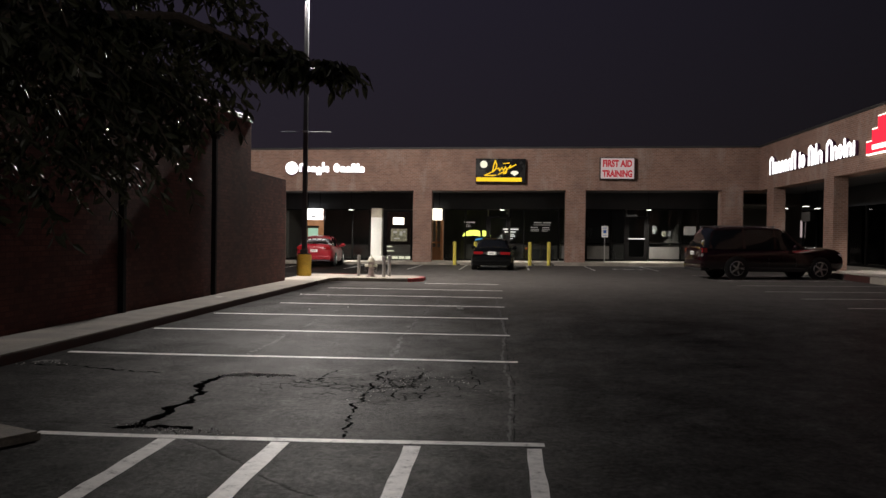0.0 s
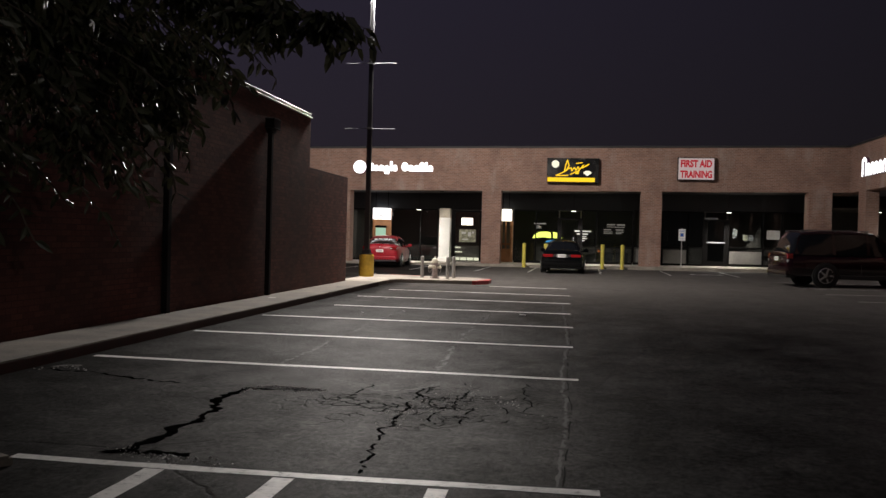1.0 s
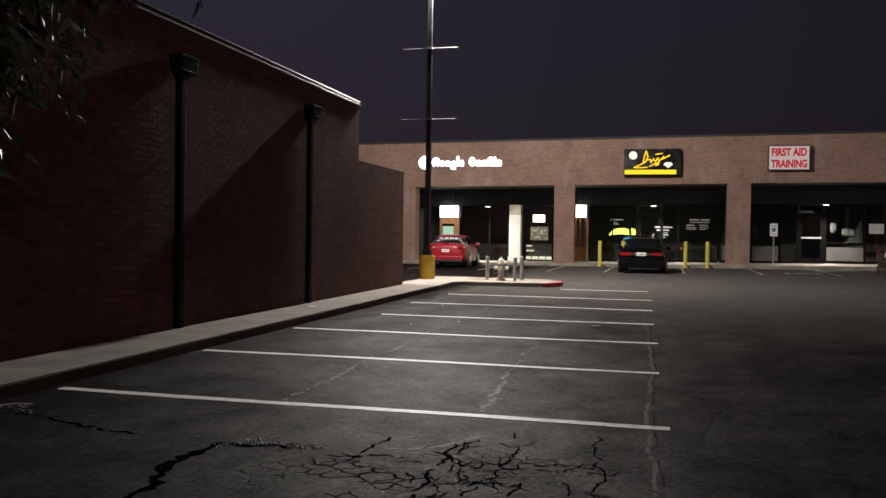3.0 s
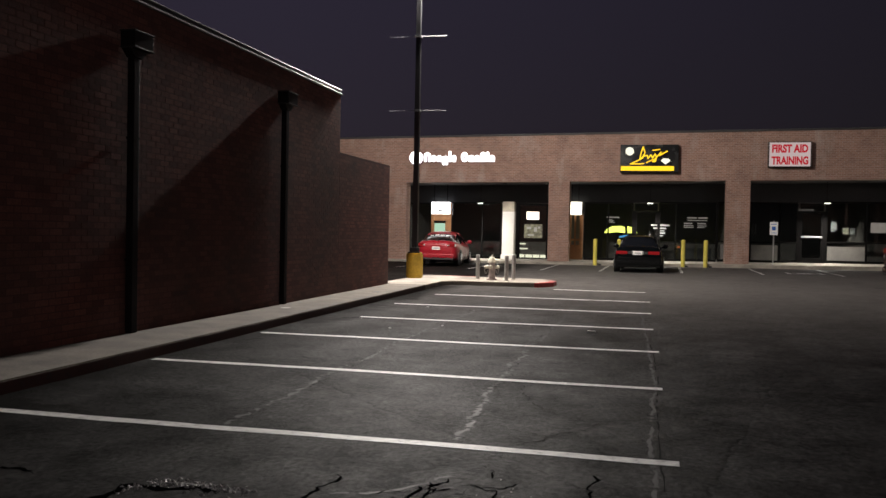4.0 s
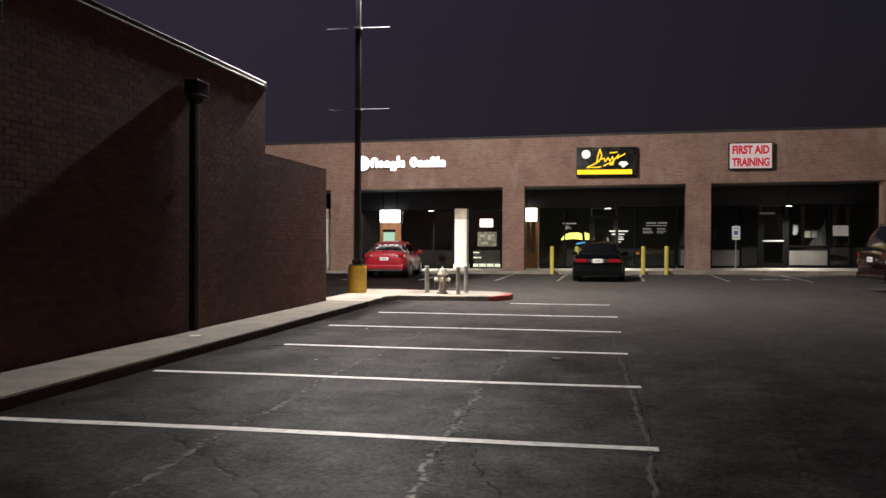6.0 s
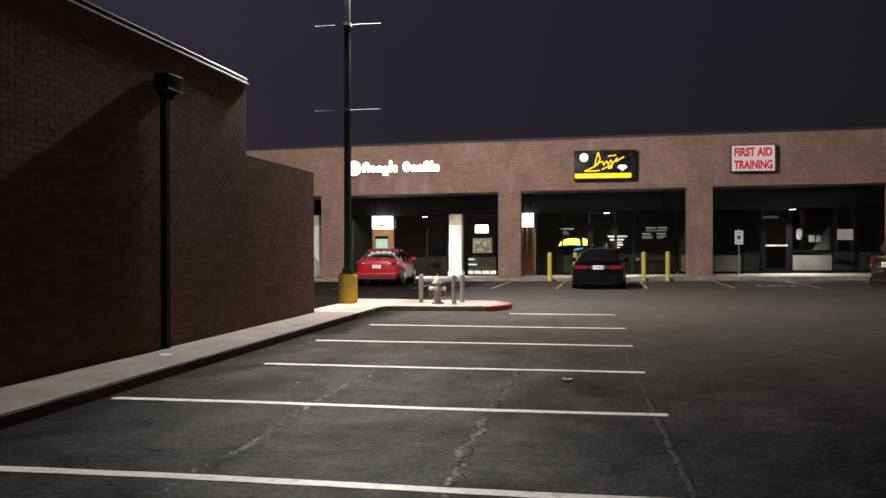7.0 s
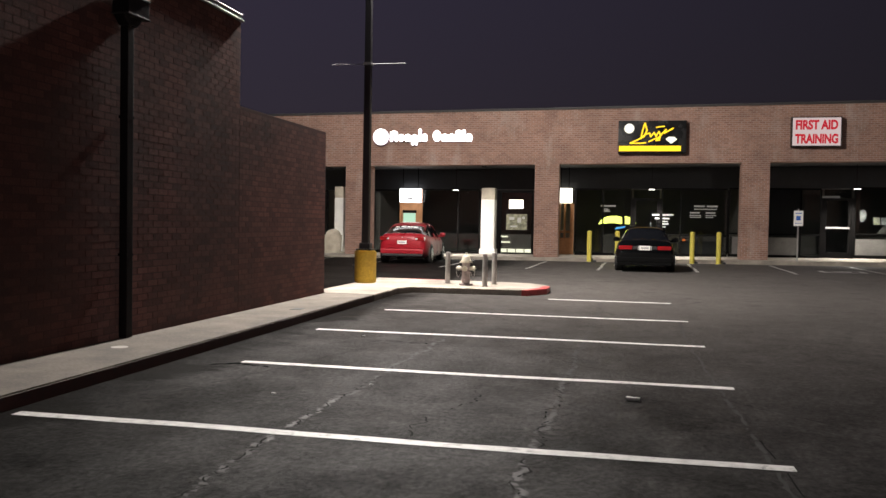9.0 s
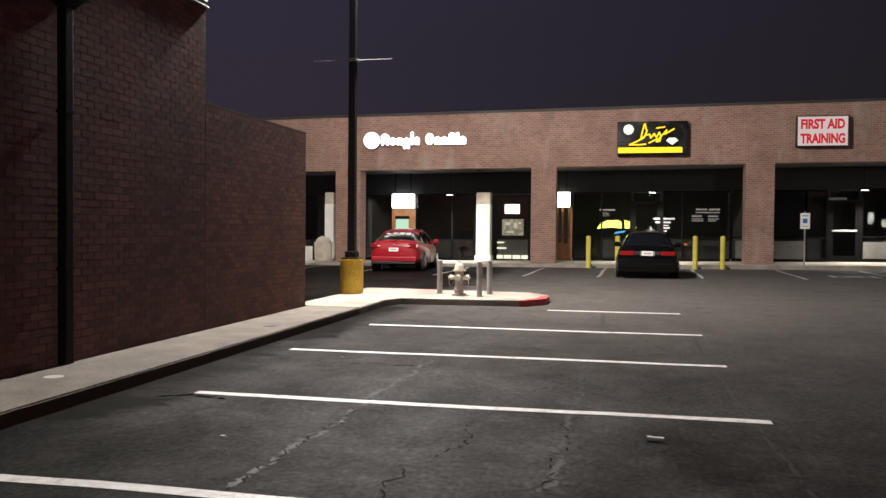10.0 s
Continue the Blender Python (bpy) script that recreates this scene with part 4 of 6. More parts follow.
def car(name, at, rz, label, paint, lower, cabin, wheels, radius, tails, plate_z, suv=False, pillars=(), skirt=None):
    """lower: rows s, half width, bottom, top. cabin: rows s, base, roof, half width at base and roof. s runs from tail to nose."""
    L = lower[-1][0]
    c = thing(name, at, label, "car", rz=rz)
    bm = bmesh.new()
    ss = sorted({lower[0][0], *[r[0] for r in lower], *[L * i / 24 for i in range(25)]})
    rings = []
    for s in ss:
        _, w, zb, zt = between(lower, s)
        h = zt - zb
        half = [(w * 0.86, zb), (w * 0.96, zb + 0.08 * h), (w * 0.995, zb + 0.24 * h), (w, zb + 0.42 * h), (w * 0.99, zb + 0.60 * h), (w * 0.962, zb + 0.76 * h), (w * 0.91, zb + 0.89 * h), (w * 0.83, zb + 0.97 * h), (w * 0.70, zt), (w * 0.36, zt + 0.025)]
        rings.append([(x, s - L / 2, z) for x, z in half] + [(-x, s - L / 2, z) for x, z in reversed(half)])
    loft(bm, rings)
    part("body", bm, paint, c, smooth=True)
    # windows all round
    bm = bmesh.new()
    cs = sorted({*[r[0] for r in cabin], *[cabin[0][0] + (cabin[-1][0] - cabin[0][0]) * i / 14 for i in range(15)]})
    rings = []
    for s in cs:
        _, zb, zr, wb, wr = between(cabin, s)
        m = 0.5 * (zb + zr)
        half = [(wb, zb - 0.05), (wb * 0.58 + wr * 0.42, m), (wr, zr - 0.05), (wr * 0.9, zr - 0.018), (wr * 0.7, zr + 0.006), (wr * 0.35, zr + 0.02)]
        rings.append([(x, s - L / 2, z) for x, z in half] + [(-x, s - L / 2, z) for x, z in reversed(half)])
    loft(bm, rings)
    part("window_glass", bm, CARGLASS, c, "dark tinted windows", True)
    # painted roof skin
    hi = max(r[2] for r in cabin)
    top = [s for s in cs if between(cabin, s)[2] > hi - 0.10]
    bm = bmesh.new()
    rings = []
    for s in top:
        _, zb, zr, wb, wr = between(cabin, s)
        half = [(wr + 0.014, zr - 0.07), (wr + 0.010, zr - 0.04), (wr * 0.91, zr - 0.004), (wr * 0.7, zr + 0.018), (wr * 0.35, zr + 0.032)]
        rings.append([(x, s - L / 2, z) for x, z in half] + [(-x, s - L / 2, z) for x, z in reversed(half)])
    loft(bm, rings)
    part("roof", bm, paint, c, smooth=True)
    for s0, s1, width in pillars:
        for sg in (-1, 1):
            a, b = between(cabin, s0), between(cabin, s1)
            bm = bmesh.new()
            hexa(bm, (sg * a[3], s0 - L / 2, a[1] - 0.03), (sg * a[3], s0 + width - L / 2, a[1] - 0.03),
                 (sg * b[4], s1 + width * 0.6 - L / 2, b[2] - 0.02), (sg * b[4], s1 - L / 2, b[2] - 0.02), (sg * 0.014, 0, 0.004))
            part("roof_pillar", bm, paint, c)
    # wheels
    for s in wheels:
        w = between(lower, s)[1]
        for sg in (-1, 1):
            m = Matrix.Translation((sg * (w - 0.10), s - L / 2, radius)) @ pose(0, 0, 0, 0, 90 * sg, 0)
            bm = bmesh.new()
            cyl(bm, (0, 0, 0.06), radius + 0.055, radius + 0.045, 0.046, 28, m=m)
            part("wheel_arch", bm, TRIM, c)
            bm = bmesh.new()
            cyl(bm, (0, 0, -0.12), radius, radius, 0.245, 30, m=m, bevel=0.02)
            tyre = part("wheel", bm, RUBBER, c, "black rubber tyre with alloy rim", True)
            bm = bmesh.new()
            cyl(bm, (0, 0, 0.118), radius * 0.68, radius * 0.66, 0.012, 24, m=m)
            part("rim_well", bm, TRIM, tyre)
            bm = bmesh.new()
            for i in range(5):
                box(bm, -0.028, 0.028, 0.02, radius * 0.66, 0.128, 0.142, m=m @ pose(0, 0, 0, 0, 0, 72 * i))
            cyl(bm, (0, 0, 0.126), radius * 0.17, radius * 0.15, 0.022, 14, m=m)
            g = bmesh.ops.create_circle(bm, segments=24, radius=radius * 0.68)
            e = bmesh.ops.extrude_edge_only(bm, edges=list({e for v in g["verts"] for e in v.link_edges}))
            up = [v for v in e["geom"] if isinstance(v, bmesh.types.BMVert)]
            for v in g["verts"]:
                v.co.z = 0.128
            for v in up:
                v.co = Vector((v.co.x * 0.9, v.co.y * 0.9, 0.140))
            bmesh.ops.transform(bm, verts=list(set(g["verts"]) | set(up)), matrix=m)
            part("rim", bm, RIM, tyre, "silver alloy rim")
    # tail lamps, plate, bumper, mirrors, handles
    for sg in (-1, 1):
        for (x0, x1, y0, y1, z0, z1), lensmat, nm in tails:
            bm = bmesh.new()
            a, b = sorted((sg * x0, sg * x1))
            box(bm, a, b, y0 - L / 2, y1 - L / 2, z0, z1, bevel=0.018)
            part(nm, bm, lensmat, c)
    bm = bmesh.new()
    box(bm, -0.16, 0.16, -0.022 - L / 2, 0.07 - L / 2, plate_z, plate_z + 0.13, bevel=0.004)
    plate = part("number_plate", bm, WHITE, c, "white plate with plain bars")
    bm = bmesh.new()
    box(bm, -0.11, 0.11, -0.026 - L / 2, -0.0215 - L / 2, plate_z + 0.045, plate_z + 0.085)
    part("plate_bar", bm, ALU, plate)
    wtail = between(lower, 0.12)[1]
    bm = bmesh.new()
    box(bm, -wtail * 0.97, wtail * 0.97, -0.015 - L / 2, 0.25 - L / 2, lower[0][2] - 0.12, lower[0][2] + 0.05, bevel=0.04)
    part("bumper", bm, MATT_BLACK if paint is CAR_BLACK else paint, c)
    boxpart("valance", (-wtail * 0.93, wtail * 0.93, -0.005 - L / 2, 0.3 - L / 2, lower[0][2] - 0.20, lower[0][2] - 0.115), skirt or TRIM, c, bevel=0.015)
    if not (suv or skirt):
        boxpart("boot_gap", (-wtail * 0.55, wtail * 0.55, -0.004 - L / 2, 0.05 - L / 2, 0.715, 0.722), TRIM, c)
        for sg in (-1, 1):
            xx = sg * wtail * 0.55
            boxpart("boot_gap", (xx - 0.004, xx + 0.004, -0.003 - L / 2, 0.06 - L / 2, 0.722, 1.0), TRIM, c)
            a, b = sorted((sg * wtail * 0.62, sg * wtail * 0.82))
            boxpart("reflector", (a, b, -0.018 - L / 2, 0.02 - L / 2, 0.455, 0.475), TAIL, c)
    for sg in (-1, 1):
        s = cabin[-1][0] - 0.55
        w = between(lower, s)[1]
        bm = bmesh.new()
        ball(bm, (sg * (w + 0.07), s - L / 2, between(cabin, s)[1] + 0.07), 0.11, 1.0, 0.6, 0.75)
        box(bm, min(sg * (w - 0.1), sg * (w + 0.04)), max(sg * (w - 0.1), sg * (w + 0.04)), s - 0.03 - L / 2, s + 0.03 - L / 2, between(cabin, s)[1] - 0.0, between(cabin, s)[1] + 0.05)
        part("side_mirror", bm, paint, c, smooth=True)
        for s in (L * 0.43, L * 0.62):
            w = between(lower, s)[1]
            r = between(lower, s)
            bm = bmesh.new()
            z = r[2] + (r[3] - r[2]) * 0.80
            a, b = sorted((sg * w * 0.955, sg * (w * 0.965 + 0.022)))
            box(bm, a, b, s - 0.1 - L / 2, s + 0.1 - L / 2, z, z + 0.028, bevel=0.006)
            part("door_handle", bm, paint, c)
            bm = bmesh.new()
            a, b = sorted((sg * w * 0.97, sg * (w + 0.003)))
            box(bm, a, b, s + 0.16 - L / 2, s + 0.168 - L / 2, r[2] + 0.1, r[2] + (r[3] - r[2]) * 0.58)
            part("door_gap", bm, TRIM, c)
    return c


SEDAN_LOWER = [(0.0, 0.70, 0.42, 0.74), (0.03, 0.80, 0.32, 0.98), (0.10, 0.845, 0.26, 1.05), (0.35, 0.875, 0.22, 1.07), (1.0, 0.895, 0.20, 1.04), (1.7, 0.905, 0.19, 0.97), (2.9, 0.905, 0.19, 0.94), (3.4, 0.895, 0.19, 0.92), (4.1, 0.86, 0.20, 0.80), (4.45, 0.78, 0.24, 0.70), (4.6, 0.58, 0.34, 0.58)]
SEDAN_CABIN = [(0.55, 1.02, 1.05, 0.70, 0.62), (0.95, 1.02, 1.24, 0.76, 0.60), (1.35, 1.0, 1.39, 0.79, 0.57), (1.9, 0.96, 1.44, 0.81, 0.58), (2.5, 0.94, 1.43, 0.82, 0.58), (2.9, 0.92, 1.28, 0.81, 0.62), (3.45, 0.90, 0.95, 0.76, 0.68)]
RED_LOWER = [(0.0, 0.56, 0.46, 0.80), (0.04, 0.69, 0.36, 0.95), (0.12, 0.775, 0.29, 1.015), (0.35, 0.835, 0.23, 1.03), (0.8, 0.875, 0.20, 1.01), (1.7, 0.895, 0.19, 0.95), (2.9, 0.895, 0.19, 0.93), (3.4, 0.885, 0.19, 0.91), (4.0, 0.85, 0.20, 0.80), (4.35, 0.77, 0.24, 0.70), (4.5, 0.58, 0.34, 0.58)]
RED_CABIN = [(0.35, 0.99, 1.02, 0.70, 0.66), (0.7, 1.0, 1.16, 0.75, 0.62), (1.1, 0.98, 1.30, 0.79, 0.58), (1.5, 0.96, 1.375, 0.80, 0.56), (2.0, 0.94, 1.40, 0.81, 0.56), (2.5, 0.93, 1.38, 0.81, 0.57), (2.9, 0.91, 1.25, 0.80, 0.61), (3.45, 0.89, 0.94, 0.75, 0.67)]
CY = 39.32
red = car("red_sedan", (-8.58, CY, gz(-8.5, 38.5)), 3.5, "bright red rounded sedan parked nose-in at the shop kerb", CAR_RED, RED_LOWER, RED_CABIN, (0.95, 3.55), 0.315,
          [((0.46, 0.77, 0.0, 0.26, 0.79, 0.93), TAIL, "tail_light"), ((0.46, 0.55, -0.01, 0.06, 0.83, 0.88), CLEARLENS, "reversing_light")], 0.67, pillars=[(0.42, 1.42, 0.30), (1.95, 1.95, 0.07), (3.3, 2.62, 0.07)], skirt=TRIM)
for x0, x1, s0 in ((-0.40, -0.27, 0.84), (-0.21, -0.04, 0.89), (0.01, 0.20, 0.89), (0.26, 0.40, 0.84)):
    za, zb = between(RED_CABIN, s0)[2], between(RED_CABIN, s0 + 0.11)[2]
    bm = bmesh.new()
    hexa(bm, (x0, s0 - 2.25, za + 0.016), (x1, s0 - 2.25, za + 0.016), (x1, s0 - 2.14, zb + 0.016), (x0, s0 - 2.14, zb + 0.016), (0, -0.004, 0.012))
    part("window_sticker", bm, WHITE, red, "pale lettering bar on the rear window")
bm = bmesh.new()
cyl(bm, (0, 0, 0), 0.045, 0.04, 0.03, 16, m=Matrix.Translation((0, -2.20, 0.88)) @ pose(0, 0, 0, 90, 0, 0))
part("badge", bm, RIM, red, "round chrome badge")
boxpart("boot_edge", (-0.60, 0.60, -2.245, -2.20, 0.62, 0.628), TRIM, red)
BLACK_LOWER = [(0.0, 0.70, 0.40, 0.74), (0.03, 0.79, 0.30, 0.88), (0.10, 0.83, 0.25, 0.935), (0.35, 0.85, 0.21, 0.955), (1.0, 0.865, 0.19, 0.94), (1.7, 0.87, 0.18, 0.90), (2.9, 0.87, 0.18, 0.87), (3.4, 0.865, 0.18, 0.85), (4.1, 0.84, 0.19, 0.76), (4.45, 0.77, 0.23, 0.67), (4.6, 0.58, 0.33, 0.55)]
BLACK_CABIN = [(0.62, 0.93, 0.95, 0.70, 0.63), (0.95, 0.92, 1.12, 0.74, 0.57), (1.30, 0.91, 1.29, 0.76, 0.53), (1.8, 0.89, 1.345, 0.78, 0.53), (2.5, 0.87, 1.335, 0.78, 0.54), (2.9, 0.86, 1.20, 0.77, 0.58), (3.5, 0.84, 0.88, 0.73, 0.66)]
black = car("black_sedan", (-0.31, 36.95, gz(-0.3, 37)), -1.5, "glossy black sedan parked before the yellow bollards", CAR_BLACK, BLACK_LOWER, BLACK_CABIN, (0.98, 3.62), 0.305,
            [((0.36, 0.76, -0.012, 0.22, 0.665, 0.785), TAIL, "tail_light"), ((0.20, 0.35, -0.010, 0.06, 0.675, 0.775), TRIM, "garnish")], 0.655, pillars=[(0.66, 1.27, 0.24), (1.95, 1.95, 0.07), (3.35, 2.62, 0.07)], skirt=MATT_BLACK)
# white reflections either side of the plate, built as pale strips
for sg in (-1, 1):
    a, b = sorted((sg * 0.175, sg * 0.20))
    boxpart("plate_glint", (a, b, -2.328, -2.29, 0.66, 0.78), CLEARLENS, black, "pale strip standing for a reflection beside the plate", 0.004)
SUV_LOWER = [(0.0, 0.80, 0.48, 0.98), (0.04, 0.88, 0.38, 1.08), (0.15, 0.93, 0.32, 1.12), (0.6, 0.965, 0.28, 1.12), (2.0, 0.985, 0.26, 1.10), (3.4, 0.985, 0.26, 1.10), (3.9, 0.975, 0.27, 1.12), (4.5, 0.955, 0.28, 1.11), (4.82, 0.92, 0.31, 1.06), (4.98, 0.88, 0.36, 0.98), (5.08, 0.78, 0.44, 0.84)]
SUV_CABIN = [(0.12, 1.08, 1.12, 0.84, 0.74), (0.30, 1.08, 1.55, 0.88, 0.74), (0.48, 1.08, 1.75, 0.89, 0.74), (1.2, 1.08, 1.80, 0.91, 0.76), (2.4, 1.08, 1.80, 0.91, 0.76), (2.85, 1.08, 1.76, 0.90, 0.75), (3.35, 1.07, 1.42, 0.88, 0.76), (3.78, 1.05, 1.11, 0.85, 0.80)]
suv = car("maroon_suv", (9.32, 30.05, gz(9.3, 30)), -83, "dark maroon sport utility vehicle parked facing the wing", CAR_MAROON, SUV_LOWER, SUV_CABIN, (1.22, 4.18), 0.375,
          [((0.76, 0.905, 0.03, 0.20, 0.90, 1.06), TAIL, "tail_light"), ((0.74, 0.88, 0.02, 0.14, 0.78, 0.87), CLEARLENS, "reversing_light")], 0.82, True, pillars=[(0.25, 0.4, 0.16), (1.45, 1.45, 0.10), (2.55, 2.55, 0.10), (3.62, 2.9, 0.09)])
for sg in (-1, 1):
    bm = bmesh.new()
    box(bm, sg * 0.66 - 0.02, sg * 0.66 + 0.02, 0.5 - 2.54, 2.7 - 2.54, 1.822, 1.85, bevel=0.01)
    for s in (0.55, 1.6, 2.6):
        box(bm, sg * 0.66 - 0.018, sg * 0.66 + 0.018, s - 2.58, s - 2.5, 1.77, 1.83)
    part("roof_rail", bm, ROD, suv, "dull metal roof rail")
    bm = bmesh.new()
    a, b = sorted((sg * 0.62, sg * 0.86))
    box(bm, a, b, 4.78 - 2.54, 4.98 - 2.54, 0.80, 0.92, bevel=0.03)
    part("headlight", bm, CLEARLENS, suv)
    bm = bmesh.new()
    a, b = sorted((sg * 0.93, sg * 1.0))
    box(bm, a, b, 1.66 - 2.54, 3.74 - 2.54, 0.28, 0.40, bevel=0.015)
    part("side_skirt", bm, TRIM, suv)
far_car = car("dark_sedan", (-14.6, 39.2, gz(-14, 39)), 2.0, "dark sedan half hidden behind the low brick wall", CAR_BLACK, SEDAN_LOWER, SEDAN_CABIN, (0.98, 3.62), 0.315,
              [((0.34, 0.84, 0.005, 0.26, 0.80, 0.93), TAIL, "tail_light")], 0.66, pillars=[(0.62, 1.32, 0.28)])


# ---- signs on the shop fronts ----
def stroke(bm, pts, w, y0, y1):
    """A flat brush stroke through points (x, z)."""
    for (xa, za), (xb, zb) in zip(pts, pts[1:]):
        d = Vector((xb - xa, zb - za))
        if d.length < 1e-6:
            continue
        e = d.normalized() * w * 0.35
        s = Vector((-d.y, d.x)).normalized() * w / 2
        a, b = Vector((xa, za)) - e, Vector((xb, zb)) + e
        quad = [a + s, b + s, b - s, a - s]
        lo, hi = [bm.verts.new((p.x, y0, p.y)) for p in quad], [bm.verts.new((p.x, y1, p.y)) for p in quad]
        bm.faces.new(lo), bm.faces.new(list(reversed(hi)))
        for j in range(4):
            bm.faces.new((lo[j], hi[j], hi[(j + 1) % 4], lo[(j + 1) % 4]))


def capsule(bm, p, q, r, y0, y1):
    """A flat bar from p to q with round ends, in the plane of a sign."""
    d = (Vector(q) - Vector(p)).normalized() if Vector(q) != Vector(p) else Vector((0, 1))
    ang = math.atan2(d.y, d.x)
    pts = [(q[0] + r * math.cos(ang + radians(k)), q[1] + r * math.sin(ang + radians(k))) for k in range(-90, 91, 36)]
    pts += [(p[0] + r * math.cos(ang + radians(k)), p[1] + r * math.sin(ang + radians(k))) for k in range(90, 271, 36)]
    lo, hi = [bm.verts.new((x, y0, z)) for x, z in pts], [bm.verts.new((x, y1, z)) for x, z in pts]
    bm.faces.new(lo), bm.faces.new(list(reversed(hi)))
    for j in range(len(pts)):
        k = (j + 1) % len(pts)
        bm.faces.new((lo[j], hi[j], hi[k], lo[k]))


def stem_and_oval(bm, kind, x, z, w, h, r, y0, y1):
    """One abstract lit shape: an oval, an arch or a stem."""
    x0, x1, low, top = x + r, x + w - r, z + r, z + h - r
    cx, cz, rx, rz = (x0 + x1) / 2, (low + top) / 2, max(0.01, (x1 - x0) / 2), (top - low) / 2
    lines = []
    if kind == "oval":
        pts = [(cx + rx * math.cos(radians(k)), cz + rz * math.sin(radians(k))) for k in range(0, 361, 40)]
        lines += list(zip(pts, pts[1:]))
    if kind == "arch":
        pts = [(x0, low), (x0, top - rx * 0.5), (cx, top), (x1, top - rx * 0.5), (x1, low)]
        lines += list(zip(pts, pts[1:]))
    if kind == "stem":
        lines.append(((cx, low), (cx, top)))
    for i, (p, q) in enumerate(lines):
        capsule(bm, p, q, r, y0 - 0.0003 * i, y1)


def noodle_sign():
    """Lit channel shapes, abstract in place of a shop's name."""
    s = thing("shop_sign", (0, 0, 0), "glowing white channel-letter sign with purple edges on brick", "sign")
    y0, y1 = FRONT - 0.14, FRONT - 0.02
    bm = bmesh.new()
    cyl(bm, (0, 0, 0), 0.35, 0.35, 0.10, 28, m=Matrix.Translation((-10.80, y1, 4.88)) @ pose(0, 0, 0, 90, 0, 0))
    part("emblem_return", bm, SIGN_RIM, s, "purple edge of the emblem")
    bm = bmesh.new()
    cyl(bm, (0, 0, 0), 0.325, 0.325, 0.018, 28, m=Matrix.Translation((-10.80, y0 + 0.018, 4.90)) @ pose(0, 0, 0, 90, 0, 0))
    part("emblem", bm, SIGN_WHITE, s, "round glowing emblem")
    x = -10.42
    shapes = [(0.34, 0.46, "arch"), (0.28, 0.31, "oval"), (0.28, 0.31, "arch"), (0.28, 0.44, "arch"), (0.17, 0.52, "stem"), (0.22, 0.32, "arch"), (0.22, 0, ""), (0.36, 0.46, "oval"), (0.28, 0.32, "arch"), (0.28, 0.32, "arch"), (0.29, 0.47, "arch"), (0.14, 0.48, "stem"), (0.27, 0.32, "arch")]
    for i, (w, h, kind) in enumerate(shapes):
        if h:
            low = 4.70 - (0.15 if i == 3 else 0.0)
            for mat, r, ya, yb, nm, dz in ((SIGN_RIM, 0.09, y0 + 0.022, y1, "letter_return", -0.02), (SIGN_WHITE, 0.066, y0, y0 + 0.018, "letter_face", 0.0)):
                bm = bmesh.new()
                stem_and_oval(bm, kind, x, low + dz, w - 0.01, h, r, ya, yb)
                part(nm, bm, mat, s)
        x += w


noodle_sign()


def black_sign():
    y0, y1 = FRONT - 0.28, FRONT - 0.005
    s = thing("shop_sign", (0, 0, 0), "black lit box sign with yellow script stroke and bar", "sign")
    bm = bmesh.new()
    box(bm, -1.31, 1.22, y0, y1, 4.22, 5.46, bevel=0.03)
    part("sign_box", bm, BLACKPAINT, s)
    ya, yb = y0 - 0.012, y0 - 0.001
    bm = bmesh.new()
    box(bm, -1.27, 1.02, ya, yb, 4.30, 4.50)
    part("yellow_bar", bm, SIGN_YELLOW, s)
    bm = bmesh.new()
    cyl(bm, (0, 0, 0), 0.185, 0.185, 0.011, 24, m=Matrix.Translation((-0.90, yb, 5.16)) @ pose(0, 0, 0, 90, 0, 0))
    part("disc", bm, SIGN_PALE, s, "glowing cream disc")
    bm = bmesh.new()
    prism(bm, [(0.45, 4.74), (0.55, 4.84), (0.77, 4.84), (0.87, 4.74), (0.66, 4.58)], "y", ya, yb)
    part("gem", bm, SIGN_PALE, s, "pale gem shape")
    bm = bmesh.new()
    stroke(bm, [(-0.86, 4.60), (-0.60, 4.72), (-0.34, 4.86), (-0.24, 5.10), (-0.32, 5.36), (-0.40, 5.10), (-0.46, 4.78), (-0.30, 4.94), (-0.14, 4.98), (-0.10, 4.84), (0.02, 5.00), (0.10, 4.86), (0.20, 5.04), (0.26, 4.90), (0.22, 4.72), (0.10, 4.70), (0.32, 4.96), (0.46, 5.12), (0.40, 4.98), (0.72, 5.16)], 0.052, ya, yb)
    stroke(bm, [(-0.86, 4.60), (-0.45, 4.60), (-0.28, 4.62)], 0.05, ya, yb)
    stroke(bm, [(-0.16, 4.66), (0.12, 4.80)], 0.05, ya, yb)
    stroke(bm, [(0.10, 5.20), (0.40, 5.24)], 0.045, ya, yb)
    part("script_stroke", bm, SIGN_YELLOW, s, "glowing yellow flourish")


black_sign()


